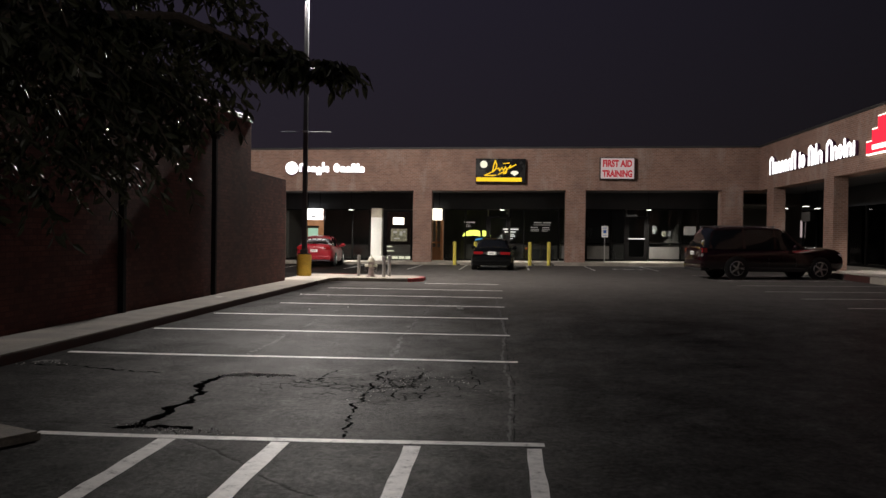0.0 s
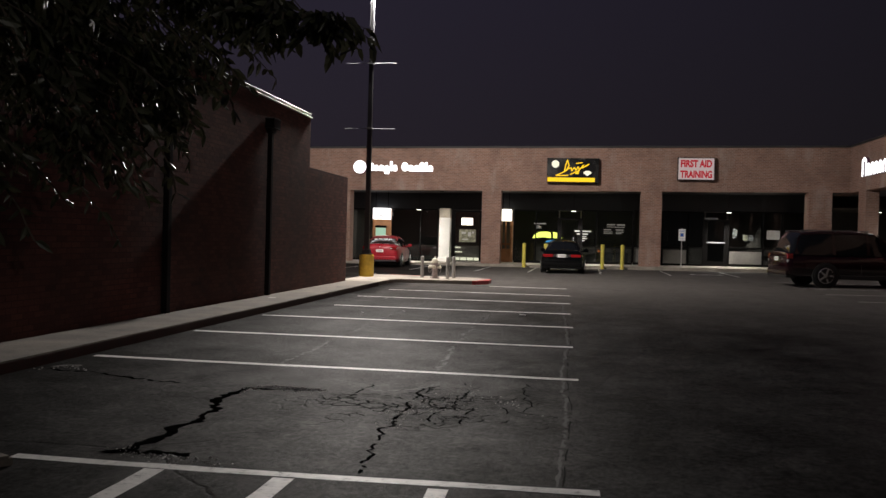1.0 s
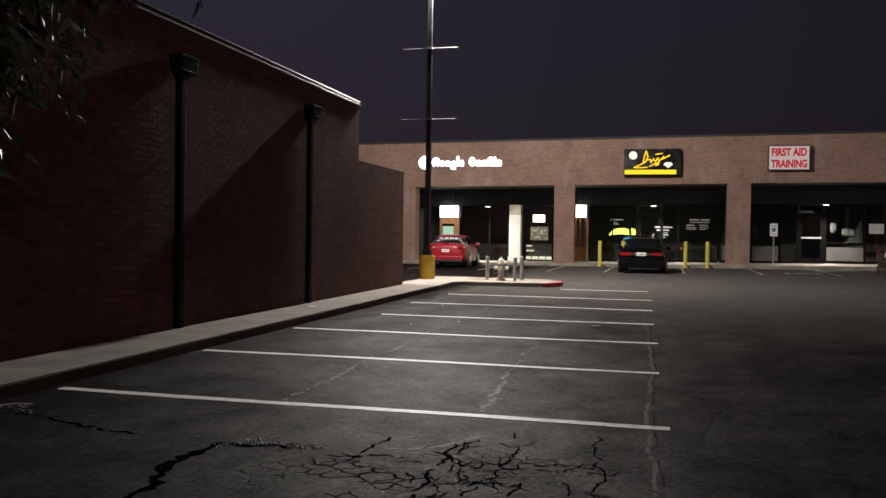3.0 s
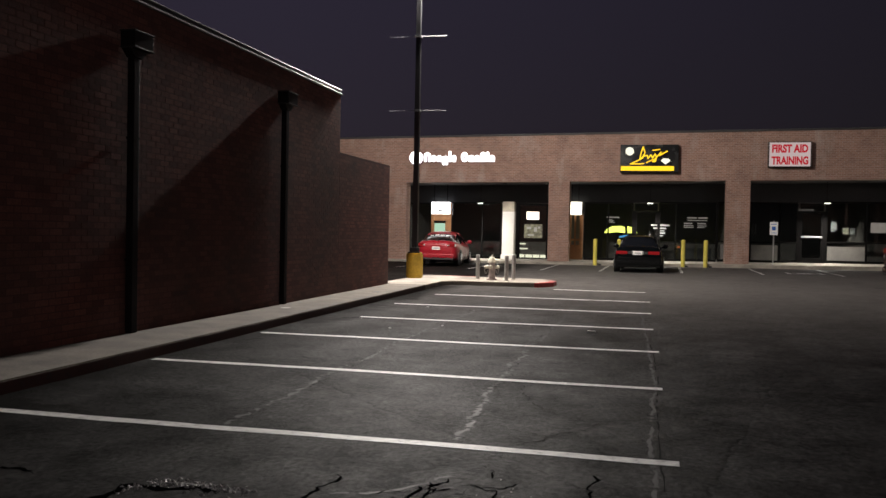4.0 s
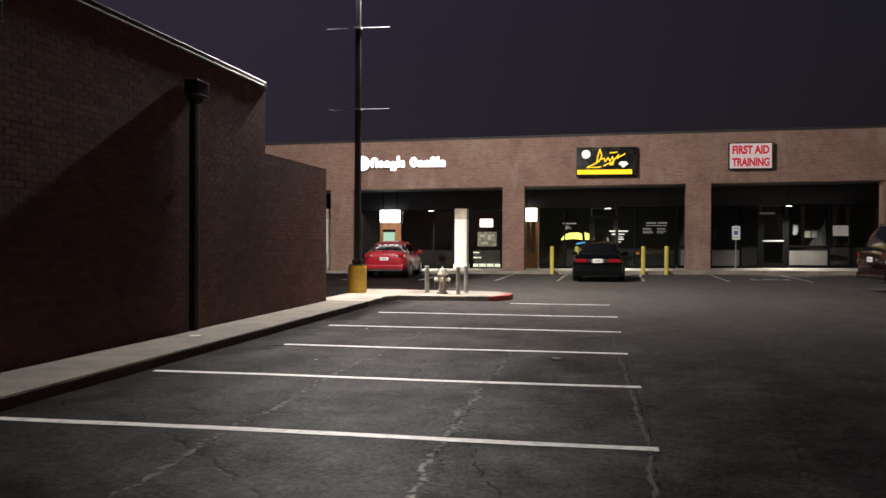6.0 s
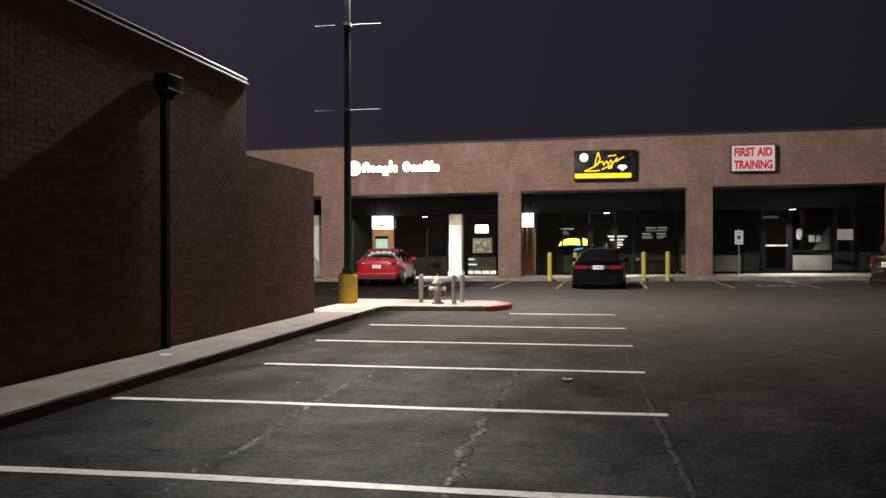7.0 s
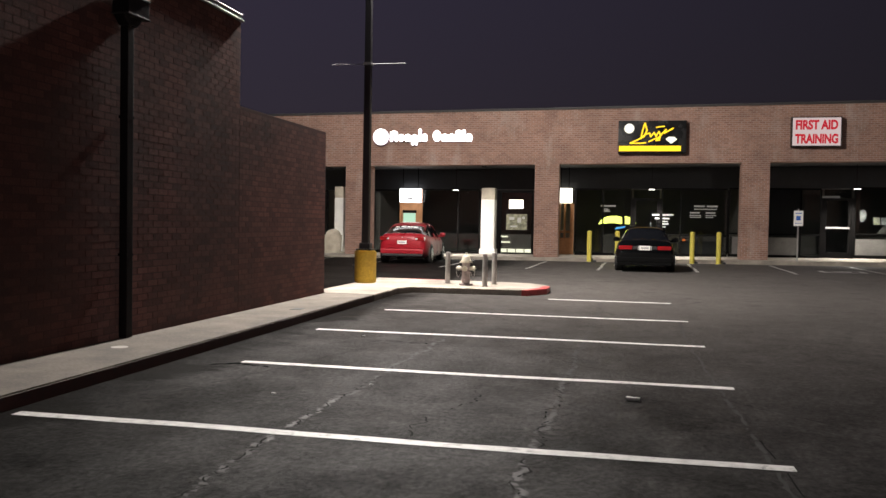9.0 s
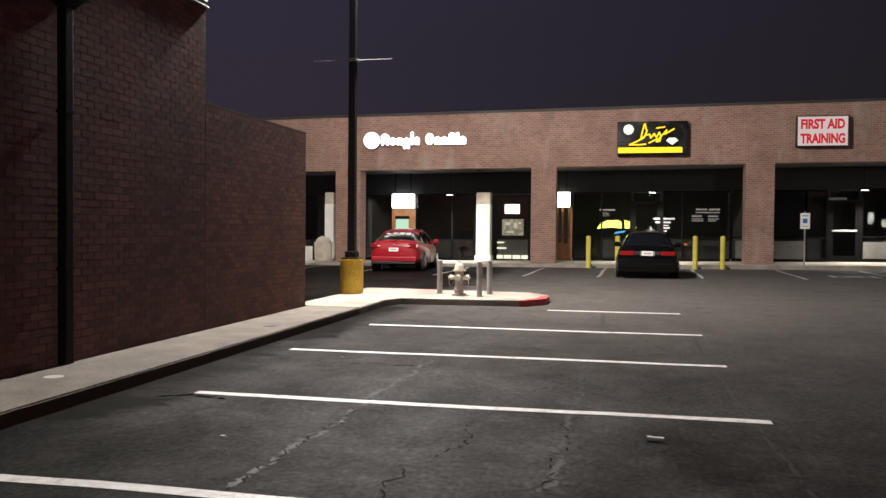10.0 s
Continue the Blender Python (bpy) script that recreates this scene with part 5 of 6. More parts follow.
def lettering(name, text, at, height, width, material, parent, spin=0):
    cu = bpy.data.curves.new(name, "FONT")
    cu.body, cu.size, cu.extrude, cu.offset, cu.align_x = text, 1.0, 0.01, 0.046, "CENTER"
    tmp = new("tmp_text", cu)
    bpy.context.view_layer.update()
    me = bpy.data.meshes.new_from_object(tmp.evaluated_get(bpy.context.evaluated_depsgraph_get()))
    bpy.data.objects.remove(tmp)
    xs, ys = [v.co.x for v in me.vertices], [v.co.y for v in me.vertices]
    sx, sy = width / (max(xs) - min(xs)), height / (max(ys) - min(ys))
    cx, cy = (max(xs) + min(xs)) / 2, (max(ys) + min(ys)) / 2
    for v in me.vertices:
        v.co = Vector(((v.co.x - cx) * sx, -v.co.z * 0.6, (v.co.y - cy) * sy))
    me.materials.clear()
    me.materials.append(material)
    ob = new(name, me)
    ob.parent = parent
    ob.matrix_basis = pose(*at, 0, 0, spin)
    return ob


def first_aid_sign():
    s = thing("shop_sign", (0, 0, 0), "white lit box sign with red first aid training lettering", "sign")
    y0 = FRONT - 0.27
    bm = bmesh.new()
    box(bm, 4.93, 6.66, y0 + 0.004, FRONT - 0.005, 4.46, 5.56, bevel=0.02)
    part("sign_box", bm, BLACKPAINT, s)
    bm = bmesh.new()
    box(bm, 4.97, 6.62, y0 - 0.008, y0 + 0.002, 4.50, 5.52)
    part("sign_face", bm, SIGN_FACE, s, "pinkish white glowing face")
    lettering("lettering", "FIRST AID", (5.795, y0 - 0.012, 5.26), 0.36, 1.45, SIGN_REDINK, s)
    lettering("lettering", "TRAINING", (5.795, y0 - 0.012, 4.75), 0.36, 1.48, SIGN_REDINK, s)


first_aid_sign()


def wing_sign():
    """Lit shapes in place of the name on the wing; they run towards the viewer along the fascia."""
    s = thing("shop_sign", (12.84, 40.4, 0), "glowing white channel-letter sign along the side fascia", "sign", rz=-90)
    x = 0.0
    base = 4.60
    tall, low = 0.86, 0.56
    shapes = [(0.60, tall, "arch"), (0.50, low, "oval"), (0.48, low, "arch"), (0.48, low, "arch"), (0.50, low, "oval"), (0.50, low, "arch"), (0.52, tall, "arch"), (0.36, 0, ""), (0.24, 0.70, "stem"), (0.52, low, "oval"), (0.36, 0, ""), (0.50, tall, "arch"), (0.22, 0.70, "stem"), (0.32, tall, "stem"), (0.52, low, "arch"), (0.38, 0, ""), (0.64, tall, "arch"), (0.50, low, "arch"), (0.50, low, "oval"), (0.32, 0.74, "stem"), (0.50, low, "arch"), (0.36, low, "stem")]
    for w, h, kind in shapes:
        if h:
            for mat, r, ya, yb, nm in ((SIGN_RIM, 0.09, -0.12, -0.005, "letter_return"), (SIGN_WHITE, 0.07, -0.14, -0.124, "letter_face")):
                bm = bmesh.new()
                stem_and_oval(bm, kind, x, base, w - 0.03, h, r, ya, yb)
                part(nm, bm, mat, s)
        x += w
    r = thing("logo_sign", (12.84, 29.75, 0), "glowing red stepped logo sign with a white edge", "sign", rz=-90)
    for grow, mat, ya, yb, nm in ((0.05, SIGN_WHITE_DIM, -0.10, -0.005, "edge"), (0.0, SIGN_RED, -0.13, -0.102, "face")):
        bm = bmesh.new()
        prism(bm, [(-grow, 4.55 - grow), (3.2 + grow, 4.55 - grow), (3.2 + grow, 4.95 + grow), (2.75 + grow, 4.95 + grow), (2.75 + grow, 5.35 + grow), (2.3 + grow, 5.35 + grow), (2.3 + grow, 5.75 + grow), (0.9 - grow, 5.75 + grow), (0.9 - grow, 5.35 + grow), (0.45 - grow, 5.35 + grow), (0.45 - grow, 4.95 + grow), (-grow, 4.95 + grow)], "y", ya, yb)
        part(nm, bm, mat, r)
    bm = bmesh.new()
    box(bm, 0.5, 2.7, -0.14, -0.131, 4.66, 4.82)
    part("name_bar", bm, SIGN_WHITE_DIM, r)


wing_sign()


# ---- on and behind the shop windows ----
def bars(name, x0, z0, rows, material, label, y=SHOP - 0.012):
    """Plain bars for lettering that cannot be made out: rows of (offset, width, height)."""
    t = thing(name, (x0, y, z0), label, "window lettering", "window lettering")
    z = 0.0
    for off, w, h in rows:
        boxpart("text_bar", (off, off + w, 0, 0.006, z - h * 0.72, z), material, t)
        z -= h * 1.5
    return t


LETTER = surface("white_vinyl", (0.34, 0.34, 0.33), 0.6, 0, 0.15, 30, 3, 0)
bars("window_lettering", -2.0, 2.30, [(0, 0.62, 0.085), (0.08, 0.22, 0.03), (0.08, 0.3, 0.03), (0.08, 0.26, 0.03), (0.08, 0.34, 0.03)], LETTER, "white vinyl lettering bars on the shop glass")
bars("window_lettering", 0.12, 1.96, [(0, 0.85, 0.10), (0.1, 0.6, 0.09), (0.28, 0.34, 0.06), (0.3, 0.36, 0.09), (0.34, 0.2, 0.07)], LETTER, "white vinyl name bars on the shop door")
bars("window_lettering", 1.78, 2.33, [(0, 0.42, 0.09), (0.0, 0.9, 0.05)], LETTER, "white vinyl heading bars on the shop glass")
bars("window_lettering", 2.28, 2.33, [(0, 0.42, 0.09)], LETTER, "white vinyl heading bar on the shop glass")
bars("window_lettering", 1.62, 2.06, [(0, 0.38, 0.08), (0, 0.44, 0.05), (0, 0.44, 0.05)], LETTER, "white vinyl notice bars on the shop glass")
bars("window_lettering", 2.24, 2.06, [(0, 0.38, 0.08), (0, 0.42, 0.05), (0, 0.3, 0.05)], LETTER, "white vinyl notice bars on the shop glass")
bars("number_bars", -0.28, 2.60, [(0, 0.42, 0.10)], GALV, "grey bars over the shop door")
bars("number_bars", 6.72, 2.78, [(0, 0.62, 0.24)], surface("grey_number_plate", (0.11, 0.11, 0.11), 0.6, 0, 0.2, 30, 2, 0), "grey number plate over the shop door")


def sheet(name, x0, x1, z0, z1, material, label, category="poster", y=SHOP - 0.016, group="window posters"):
    return tagged(boxpart(name, (x0, x1, y, y + 0.006, z0, z1), material, bevel=0.002), label, category, group)


sheet("poster", -5.87, -5.26, 2.10, 2.48, SIGN_WHITE_DIM, "small glowing white sign in the shop door")
p = sheet("poster", -5.98, -5.08, 1.19, 1.87, surface("busy_poster", (0.30, 0.30, 0.20), 0.6, 0, 0.8, 14, 6, 0), "busy olive and white picture poster on the shop door")
for x, z, w, h in ((-5.85, 1.62, 0.22, 0.12), (-5.5, 1.5, 0.16, 0.22), (-5.3, 1.66, 0.12, 0.1), (-5.8, 1.3, 0.3, 0.07)):
    boxpart("picture_patch", (x, x + w, SHOP - 0.021, SHOP - 0.0165, z, z + h), PAPER, p)
sheet("paper_notice", 8.11, 8.34, 1.86, 2.22, PAPER, "white paper notice taped to the shop glass", "notice", SHOP + 0.05)
sheet("paper_notice", 8.12, 8.28, 1.76, 1.84, PAPER, "small white paper notice taped to the shop glass", "notice", SHOP + 0.05)
sheet("paper_notice", 8.61, 8.85, 1.65, 1.945, surface("yellowed_paper", (0.6, 0.58, 0.45), 0.8, 0, 0.1, 30, 3, 0), "yellowed paper notice taped to the shop glass", "notice", SHOP + 0.05)
sheet("paper_notice", 8.90, 9.12, 1.65, 1.945, PAPER, "white paper notice taped to the shop glass", "notice", SHOP + 0.05)
sheet("paper_notice", 9.76, 10.40, 1.735, 2.196, PAPER, "large white notice taped to the shop glass", "notice", SHOP + 0.012)
sheet("paper_notice", 0.02, 0.10, 1.42, 1.6, PAPER, "tiny white notice taped to the shop glass", "notice", SHOP + 0.05)

# draped blind in the corner window, boards and painted kerb of the wing
bm = bmesh.new()
cols = [(8.55, 0.90), (8.75, 1.28), (8.95, 1.55), (9.15, 1.88), (9.35, 2.18), (9.50, 2.40)]
rows = [[bm.verts.new((x, SHOP + 0.10 + (0.025 if k % 2 else 0.0), 0.34 + (top - 0.34) * f)) for f in (0.0, 0.5, 1.0)] for k, (x, top) in enumerate(cols)]
back = [[bm.verts.new((v.co.x, v.co.y + 0.006, v.co.z)) for v in r] for r in rows]
for sheet_rows in (rows, back):
    for ra, rb in zip(sheet_rows, sheet_rows[1:]):
        for k in range(2):
            bm.faces.new((ra[k], rb[k], rb[k + 1], ra[k + 1]))
tagged(part("window_blind", bm, INTERIOR), "pale draped blind hanging askew behind shop glass", "blind")
tagged(boxpart("notice_board", (15.82, 15.872, 43.9, 45.05, 2.53, 3.02), KICK, bevel=0.006), "pale blank board on the side shop glazing", "board")
tagged(boxpart("white_strip", (15.80, 15.872, 45.02, 45.12, 1.70, 2.60), SIGN_FACE, bevel=0.006), "narrow pale lit strip in the corner window", "sign")
bm = bmesh.new()
box(bm, 11.892, 12.05, 27.3, 29.35, 0.10, 0.357, bevel=0.012)
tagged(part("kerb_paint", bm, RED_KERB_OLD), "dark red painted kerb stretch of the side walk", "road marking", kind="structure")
# light falling on the jamb, made as a strip that glows itself
tagged(boxpart("lit_jamb", (-4.72, -4.66, SHOP - 0.05, SHOP - 0.045, 2.32, 2.84), SHELF_LIT), "narrow glowing strip for the light on the shop door's jamb", "sign")

# hanging lit box signs and the doorways under them
for x0, x1, z0, z1, lab in ((-10.65, -9.70, 2.30, 2.90, "glowing white box sign hanging above a doorway"), (-3.78, -3.17, 2.36, 2.98, "glowing cream box sign hanging beside a pillar")):
    s = thing("box_sign", (0, 0, 0), lab, "sign", "hanging box signs")
    bm = bmesh.new()
    box(bm, x0, x1, SHOP - 0.38, SHOP - 0.16, z0, z1, bevel=0.03)
    part("sign_box", bm, SIGN_WHITE if x0 < -5 else SIGN_WHITE_DIM, s)
    if x0 < -5:
        boxpart("name_bar", (x0 + 0.35, x0 + 0.6, SHOP - 0.386, SHOP - 0.381, z0 + 0.14, z0 + 0.21), TRIM, s)
    for x in (x0 + 0.12, x1 - 0.16):
        boxpart("hanger", (x, x + 0.03, SHOP - 0.28, SHOP - 0.25, z1, Z_OPEN + 0.02), BRONZE, s)
# added housings for the column fill spots
for lx, ly in COLUMN_FILLS:
    s = thing("soffit_lamp", (lx, ly, Z_OPEN + 0.02 + lift(lx)), "dark housing added for the fill spot on a white column", "ceiling light", "soffit lamps")
    bm = bmesh.new()
    cyl(bm, (0, -0.06, -0.05), 0.1, 0.1, 0.055, 18)
    part("housing", bm, BRONZE, s)
d = thing("door_4", (0, 0, 0), "warm wooden panelled doorway with a lit menu", "door", "shop doors", "structure")
boxpart("door_panel", (-10.62, -9.74, SHOP + 0.02, SHOP + 0.08, 0.1, 2.86), WOOD, d)
boxpart("jamb", (-10.72, -10.60, SHOP - 0.06, SHOP + 0.10, 0.08, 2.9), WOOD, d)
boxpart("jamb", (-9.78, -9.69, SHOP - 0.06, SHOP + 0.10, 0.08, 2.9), WOOD, d)
boxpart("menu_screen", (-10.56, -10.01, SHOP - 0.02, SHOP + 0.015, 1.30, 1.84), GREENPOSTER, d, "pale green lit menu panel")
boxpart("menu_frame", (-10.60, -9.97, SHOP - 0.012, SHOP + 0.012, 1.85, 1.97), BRONZE, d)
d = thing("door_5", (0, 0, 0), "warm wooden door frame standing ajar", "door", "shop doors", "structure")
for a, b in ((-3.74, -3.66), (-3.52, -3.44), (-3.26, -3.10)):
    boxpart("door_post", (a, b, SHOP - 0.10, SHOP + 0.02, 0.2, 2.34), WOOD, d)
boxpart("door_rail", (-3.74, -3.10, SHOP - 0.09, SHOP + 0.01, 1.1, 1.2), WOOD, d)
boxpart("kick_board", (-3.66, -3.26, SHOP - 0.08, SHOP, 0.2, 0.9), WOOD, d)

# lamps under the soffit
for lx, ly in SOFFIT_LAMPS:
    z = 2.94 + lift(lx)
    s = thing("soffit_lamp", (lx, ly, z), "small flat lamp glowing under the soffit", "ceiling light", "soffit lamps")
    boxpart("housing", (-0.17, 0.17, -0.12, 0.12, -0.03, 0.05), BRONZE, s, bevel=0.01)
    boxpart("lens", (-0.12, 0.12, -0.135, -0.121, -0.035, -0.005), TUBE, s)
    boxpart("stem", (-0.006, 0.006, -0.006, 0.006, 0.05, Z_OPEN - 2.92), BRONZE, s)
# housings added on the shop ceiling for the indoor fill
for lx, ly in INDOOR_FILLS:
    s = thing("indoor_lamp", (lx, ly, 3.2 + lift(lx)), "flat square housing added for the indoor fill light", "ceiling light", "indoor lamps")
    boxpart("housing", (-0.3, 0.3, -0.3, 0.3, -0.12, 0.002), WHITE, s, bevel=0.01)
# added housing that hides the side walk's fill light
s = thing("soffit_lamp", (*WING_FILL, 4.0), "dark housing added in the side soffit for the fill light", "ceiling light", "soffit lamps")
bm = bmesh.new()
cyl(bm, (0, 0, -0.05), 0.14, 0.14, 0.055, 18)
part("housing", bm, BRONZE, s)
for x, y in WING_LAMPS:
    s = thing("soffit_lamp", (x, y, 3.12), "small flat lamp glowing under the side soffit", "ceiling light", "soffit lamps")
    boxpart("housing", (-0.12, 0.12, -0.17, 0.17, -0.03, 0.05), BRONZE, s, bevel=0.01)
    boxpart("lens", (-0.10, 0.10, -0.15, 0.15, -0.045, -0.031), TUBE, s)
    boxpart("stem", (-0.006, 0.006, -0.006, 0.006, 0.05, 0.89), BRONZE, s)

# window reflection, red neon and lit things inside
# glowing shape behind the glass, in place of a distant light's reflection
n = thing("neon_sign", (0, 0, 0), "bright yellow lozenge standing in for a reflection in the glass", "neon sign")
bm = bmesh.new()
prism(bm, [(-2.10, 1.50), (-1.95, 1.72), (-1.70, 1.84), (-1.30, 1.86), (-1.12, 1.80), (-1.10, 1.52), (-1.5, 1.56)], "y", SHOP + 0.25, SHOP + 0.29)
part("reflection_field", bm, REFLECTED_YELLOW, n)
bm = bmesh.new()
prism(bm, [(-0.98, 1.52), (-1.0, 1.86), (-0.78, 1.80), (-0.58, 1.66), (-0.52, 1.54)], "y", SHOP + 0.252, SHOP + 0.288)
part("reflection_mark", bm, REFLECTED_YELLOW, n)
bm = bmesh.new()
prism(bm, [(-1.40, 1.28), (-1.0, 1.36), (-0.94, 1.44), (-1.34, 1.38)], "y", SHOP + 0.252, SHOP + 0.288)
part("blue_stripe", bm, GLOW_BLUE, n, "short blue glowing stripe")
# hangers added to carry the reflection shape
for x in (-2.0, -1.1):
    boxpart("reflection_hanger", (x, x + 0.01, SHOP + 0.26, SHOP + 0.27, 1.8, 3.1), TRIM, n)
tagged(boxpart("open_sign", (1.36, 1.48, SHOP + 0.2, SHOP + 0.24, 0.858, 0.94), NEON_RED, bevel=0.01), "small red lit sign low in the window", "neon sign")
tagged(boxpart("sign_shelf", (1.2, 2.9, SHOP + 0.18, SHOP + 0.5, 0.25, 0.856), surface("dark_display_case", (0.03, 0.028, 0.026), 0.5, 0, 0.2, 20, 2, 0.05), bevel=0.01), "dark display case behind the shop window", "display case")
c = thing("display_case", (0, 0, 0), "lit glass display case behind the shop door", "display case")
boxpart("case_body", (-6.2, -4.9, SHOP + 0.4, SHOP + 0.9, 0.14, 1.0), INTERIOR, c, bevel=0.01)
for i in range(4):
    boxpart("lit_shelf", (-6.32 + 0.37 * i, -6.0 + 0.37 * i, SHOP + 0.36, SHOP + 0.39, 0.21, 0.36), SHELF_LIT, c)
for z, w in ((0.62, 0.45), (0.86, 0.35)):
    boxpart("lit_shelf", (-6.3, -6.3 + w, SHOP + 0.36, SHOP + 0.39, z, z + 0.06), SHELF_LIT, c)
u = thing("litter_bin", (-13.35, 43.9, 0.05), "beige aggregate bin with a domed lid on the walk", "bin")
bm = bmesh.new()
cyl(bm, (0, 0, 0), 0.36, 0.38, 0.72, 24, bevel=0.03)
part("body", bm, BEIGE, u, smooth=True)
bm = bmesh.new()
cyl(bm, (0, 0, 0.72), 0.40, 0.40, 0.06, 24)
ball(bm, (0, 0, 0.78), 0.33, 1, 1, 0.8, 18)
part("lid", bm, BEIGE, u, smooth=True)
tagged(boxpart("planter_box", (-14.6, -14.02, 43.7, 44.4, 0.045, 0.65), WHITE, bevel=0.02), "white box standing on the shop walk", "box")

# litter on the lot
def litter(x, y, l, w, h, rz, material, label, cat):
    bm = bmesh.new()
    box(bm, -l / 2, l / 2, -w / 2, w / 2, 0, h, bevel=h * 0.3)
    o = part(cat.replace(" ", "_"), bm, material)
    o.matrix_world = pose(x, y, gz(x, y) + 0.001, 0, 0, rz)
    tagged(o, label, cat, "litter")


def can(x, y, rz):
    """A can trodden flat: oval barrel, pinched waist, pale ends."""
    c = thing("drink_can", (x, y, gz(x, y) + 0.003), "crushed pale drink can lying on the asphalt", "can", "litter", rz=rz)
    m = pose(0, 0, 0.018, 0, 90, 0)
    bm = bmesh.new()
    tube(bm, [(-0.055, 0, 0.018), (-0.03, 0.004, 0.018), (0.0, -0.003, 0.016), (0.03, 0.003, 0.018), (0.058, 0, 0.018)], 0.022, 0.021, 14)
    for v in bm.verts:
        v.co.z = max(0.0, 0.018 + (v.co.z - 0.018) * (0.62 if abs(v.co.x) < 0.02 else 0.66))
    part("barrel", bm, WHITE, c, smooth=True)
    for sg in (-1, 1):
        bm = bmesh.new()
        cyl(bm, (0, 0, 0), 0.016, 0.016, 0.003, 12, m=Matrix.Translation((sg * 0.0595, 0, 0.018)) @ pose(0, 0, 0, 0, 90, 0))
        part("end", bm, ALU, c)


can(-0.82, 15.96, -8)
litter(-3.08, 15.98, 0.03, 0.025, 0.008, 20, PAPER, "tiny white scrap of paper on asphalt", "paper scrap")
litter(-3.74, 15.38, 0.035, 0.03, 0.008, -30, PAPER, "tiny crumpled white scrap on asphalt", "paper scrap")
litter(-4.1, 19.0, 0.035, 0.03, 0.01, 50, PAPER, "tiny pale scrap on asphalt", "paper scrap")
bm = bmesh.new()
cyl(bm, (-5.93, 16.55, 0.119), 0.085, 0.085, 0.003, 24)
tagged(part("access_cover", bm, surface("pale_cover", (0.40, 0.37, 0.33), 0.7, 0, 0.2, 40, 3, 0.1)), "round pale cover set in the concrete walk", "cover")
tagged(boxpart("drain_slot", (-5.75, -5.6, 20.6, 20.85, 0.118, 0.124), TRIM), "small dark drain slot in the concrete walk", "drain")


# ---- cracks and seams in the asphalt ----
def crack(points, width, material, label, up=0.003, jag=0.06, step=0.045, gaps=0.0, seed=1):
    rnd = random.Random(seed)
    bm = bmesh.new()
    pts = [Vector((*p, 0)) for p in points]
    line = []
    drift = 0.0
    for a, b in zip(pts, pts[1:]):
        k = max(2, int((b - a).length / step))
        side = Vector((-(b - a).y, (b - a).x, 0)).normalized()
        for i in range(k):
            drift = drift * 0.72 + rnd.uniform(-jag, jag) * 0.55
            line.append((a.lerp(b, i / k) + side * drift, side))
    line.append((pts[-1], line[-1][1]))
    prev = None
    for i, (p, side) in enumerate(line):
        w = width * rnd.uniform(0.35, 1.15) * (0.35 if i in (0, len(line) - 1) else 1)
        row = [bm.verts.new((q.x, q.y, gz(q.x, q.y) + up)) for q in (p + side * w / 2, p - side * w / 2)]
        if prev and rnd.random() >= gaps:
            bm.faces.new((prev[0], row[0], row[1], prev[1]))
        prev = row
    loose = [v for v in bm.verts if not v.link_faces]
    bmesh.ops.delete(bm, geom=loose, context="VERTS")
    ob = part("asphalt_crack", bm, material)
    for f in ob.data.polygons:
        if f.normal.z < 0:
            f.flip()
    tagged(ob, label, "crack", "asphalt cracks", "structure")


DEEP, THIN, SEAM = "wide dark open crack in the asphalt", "thin jagged dark crack in the asphalt", "pale worn seam in the asphalt"
crack([(-2.78, 5.06), (-2.70, 5.5), (-2.74, 6.3), (-2.84, 6.9), (-2.83, 7.54)], 0.105, CRACK, DEEP, seed=2)
crack([(-2.9, 5.1), (-2.55, 5.2), (-2.3, 5.12)], 0.09, CRACK, DEEP, seed=3)
crack([(-2.83, 7.54), (-2.55, 7.55), (-2.33, 7.53)], 0.07, CRACK, DEEP, seed=4)
crack([(-2.7, 7.60), (-2.4, 7.58), (-2.2, 7.56)], 0.05, SEALPALE, "pale rubble along a crack in the asphalt", 0.002, 0.04, seed=5)
crack([(-5.15, 7.9), (-4.6, 7.86), (-4.1, 7.66), (-3.54, 7.57)], 0.05, CRACK, DEEP, gaps=0.15, seed=6)
crack([(-3.54, 7.57), (-3.2, 7.5), (-2.83, 7.54)], 0.012, CRACK_SOFT, THIN, gaps=0.4, seed=7)
crack([(-2.0, 7.20), (-1.84, 7.44), (-1.82, 8.05)], 0.025, CRACK, THIN, gaps=0.1, seed=8)
crack([(-2.05, 7.42), (-1.85, 7.46), (-1.68, 7.55), (-1.5, 7.52)], 0.029, CRACK, THIN, gaps=0.2, seed=9)
crack([(-1.15, 5.0), (-1.21, 5.70), (-1.25, 6.18), (-1.27, 6.73), (-1.28, 7.07), (-1.27, 7.52), (-1.29, 7.96), (-1.16, 8.15)], 0.030, CRACK, THIN, gaps=0.10, seed=10)
crack([(-1.38, 7.73), (-1.14, 7.45), (-0.98, 7.02), (-0.97, 6.83), (-0.92, 6.45)], 0.023, CRACK, THIN, gaps=0.12, seed=11)
crack([(-0.98, 7.02), (-0.88, 7.42), (-0.85, 7.98), (-1.06, 8.04)], 0.024, CRACK, THIN, gaps=0.10, seed=12)
crack([(-0.34, 8.52), (-0.26, 7.58), (-0.33, 7.05), (-0.21, 7.04)], 0.020, CRACK, THIN, gaps=0.15, seed=13)
crack([(-0.90, 6.67), (-0.59, 6.86), (-0.32, 7.05), (0.06, 6.95)], 0.014, CRACK, THIN, gaps=0.2, seed=14)
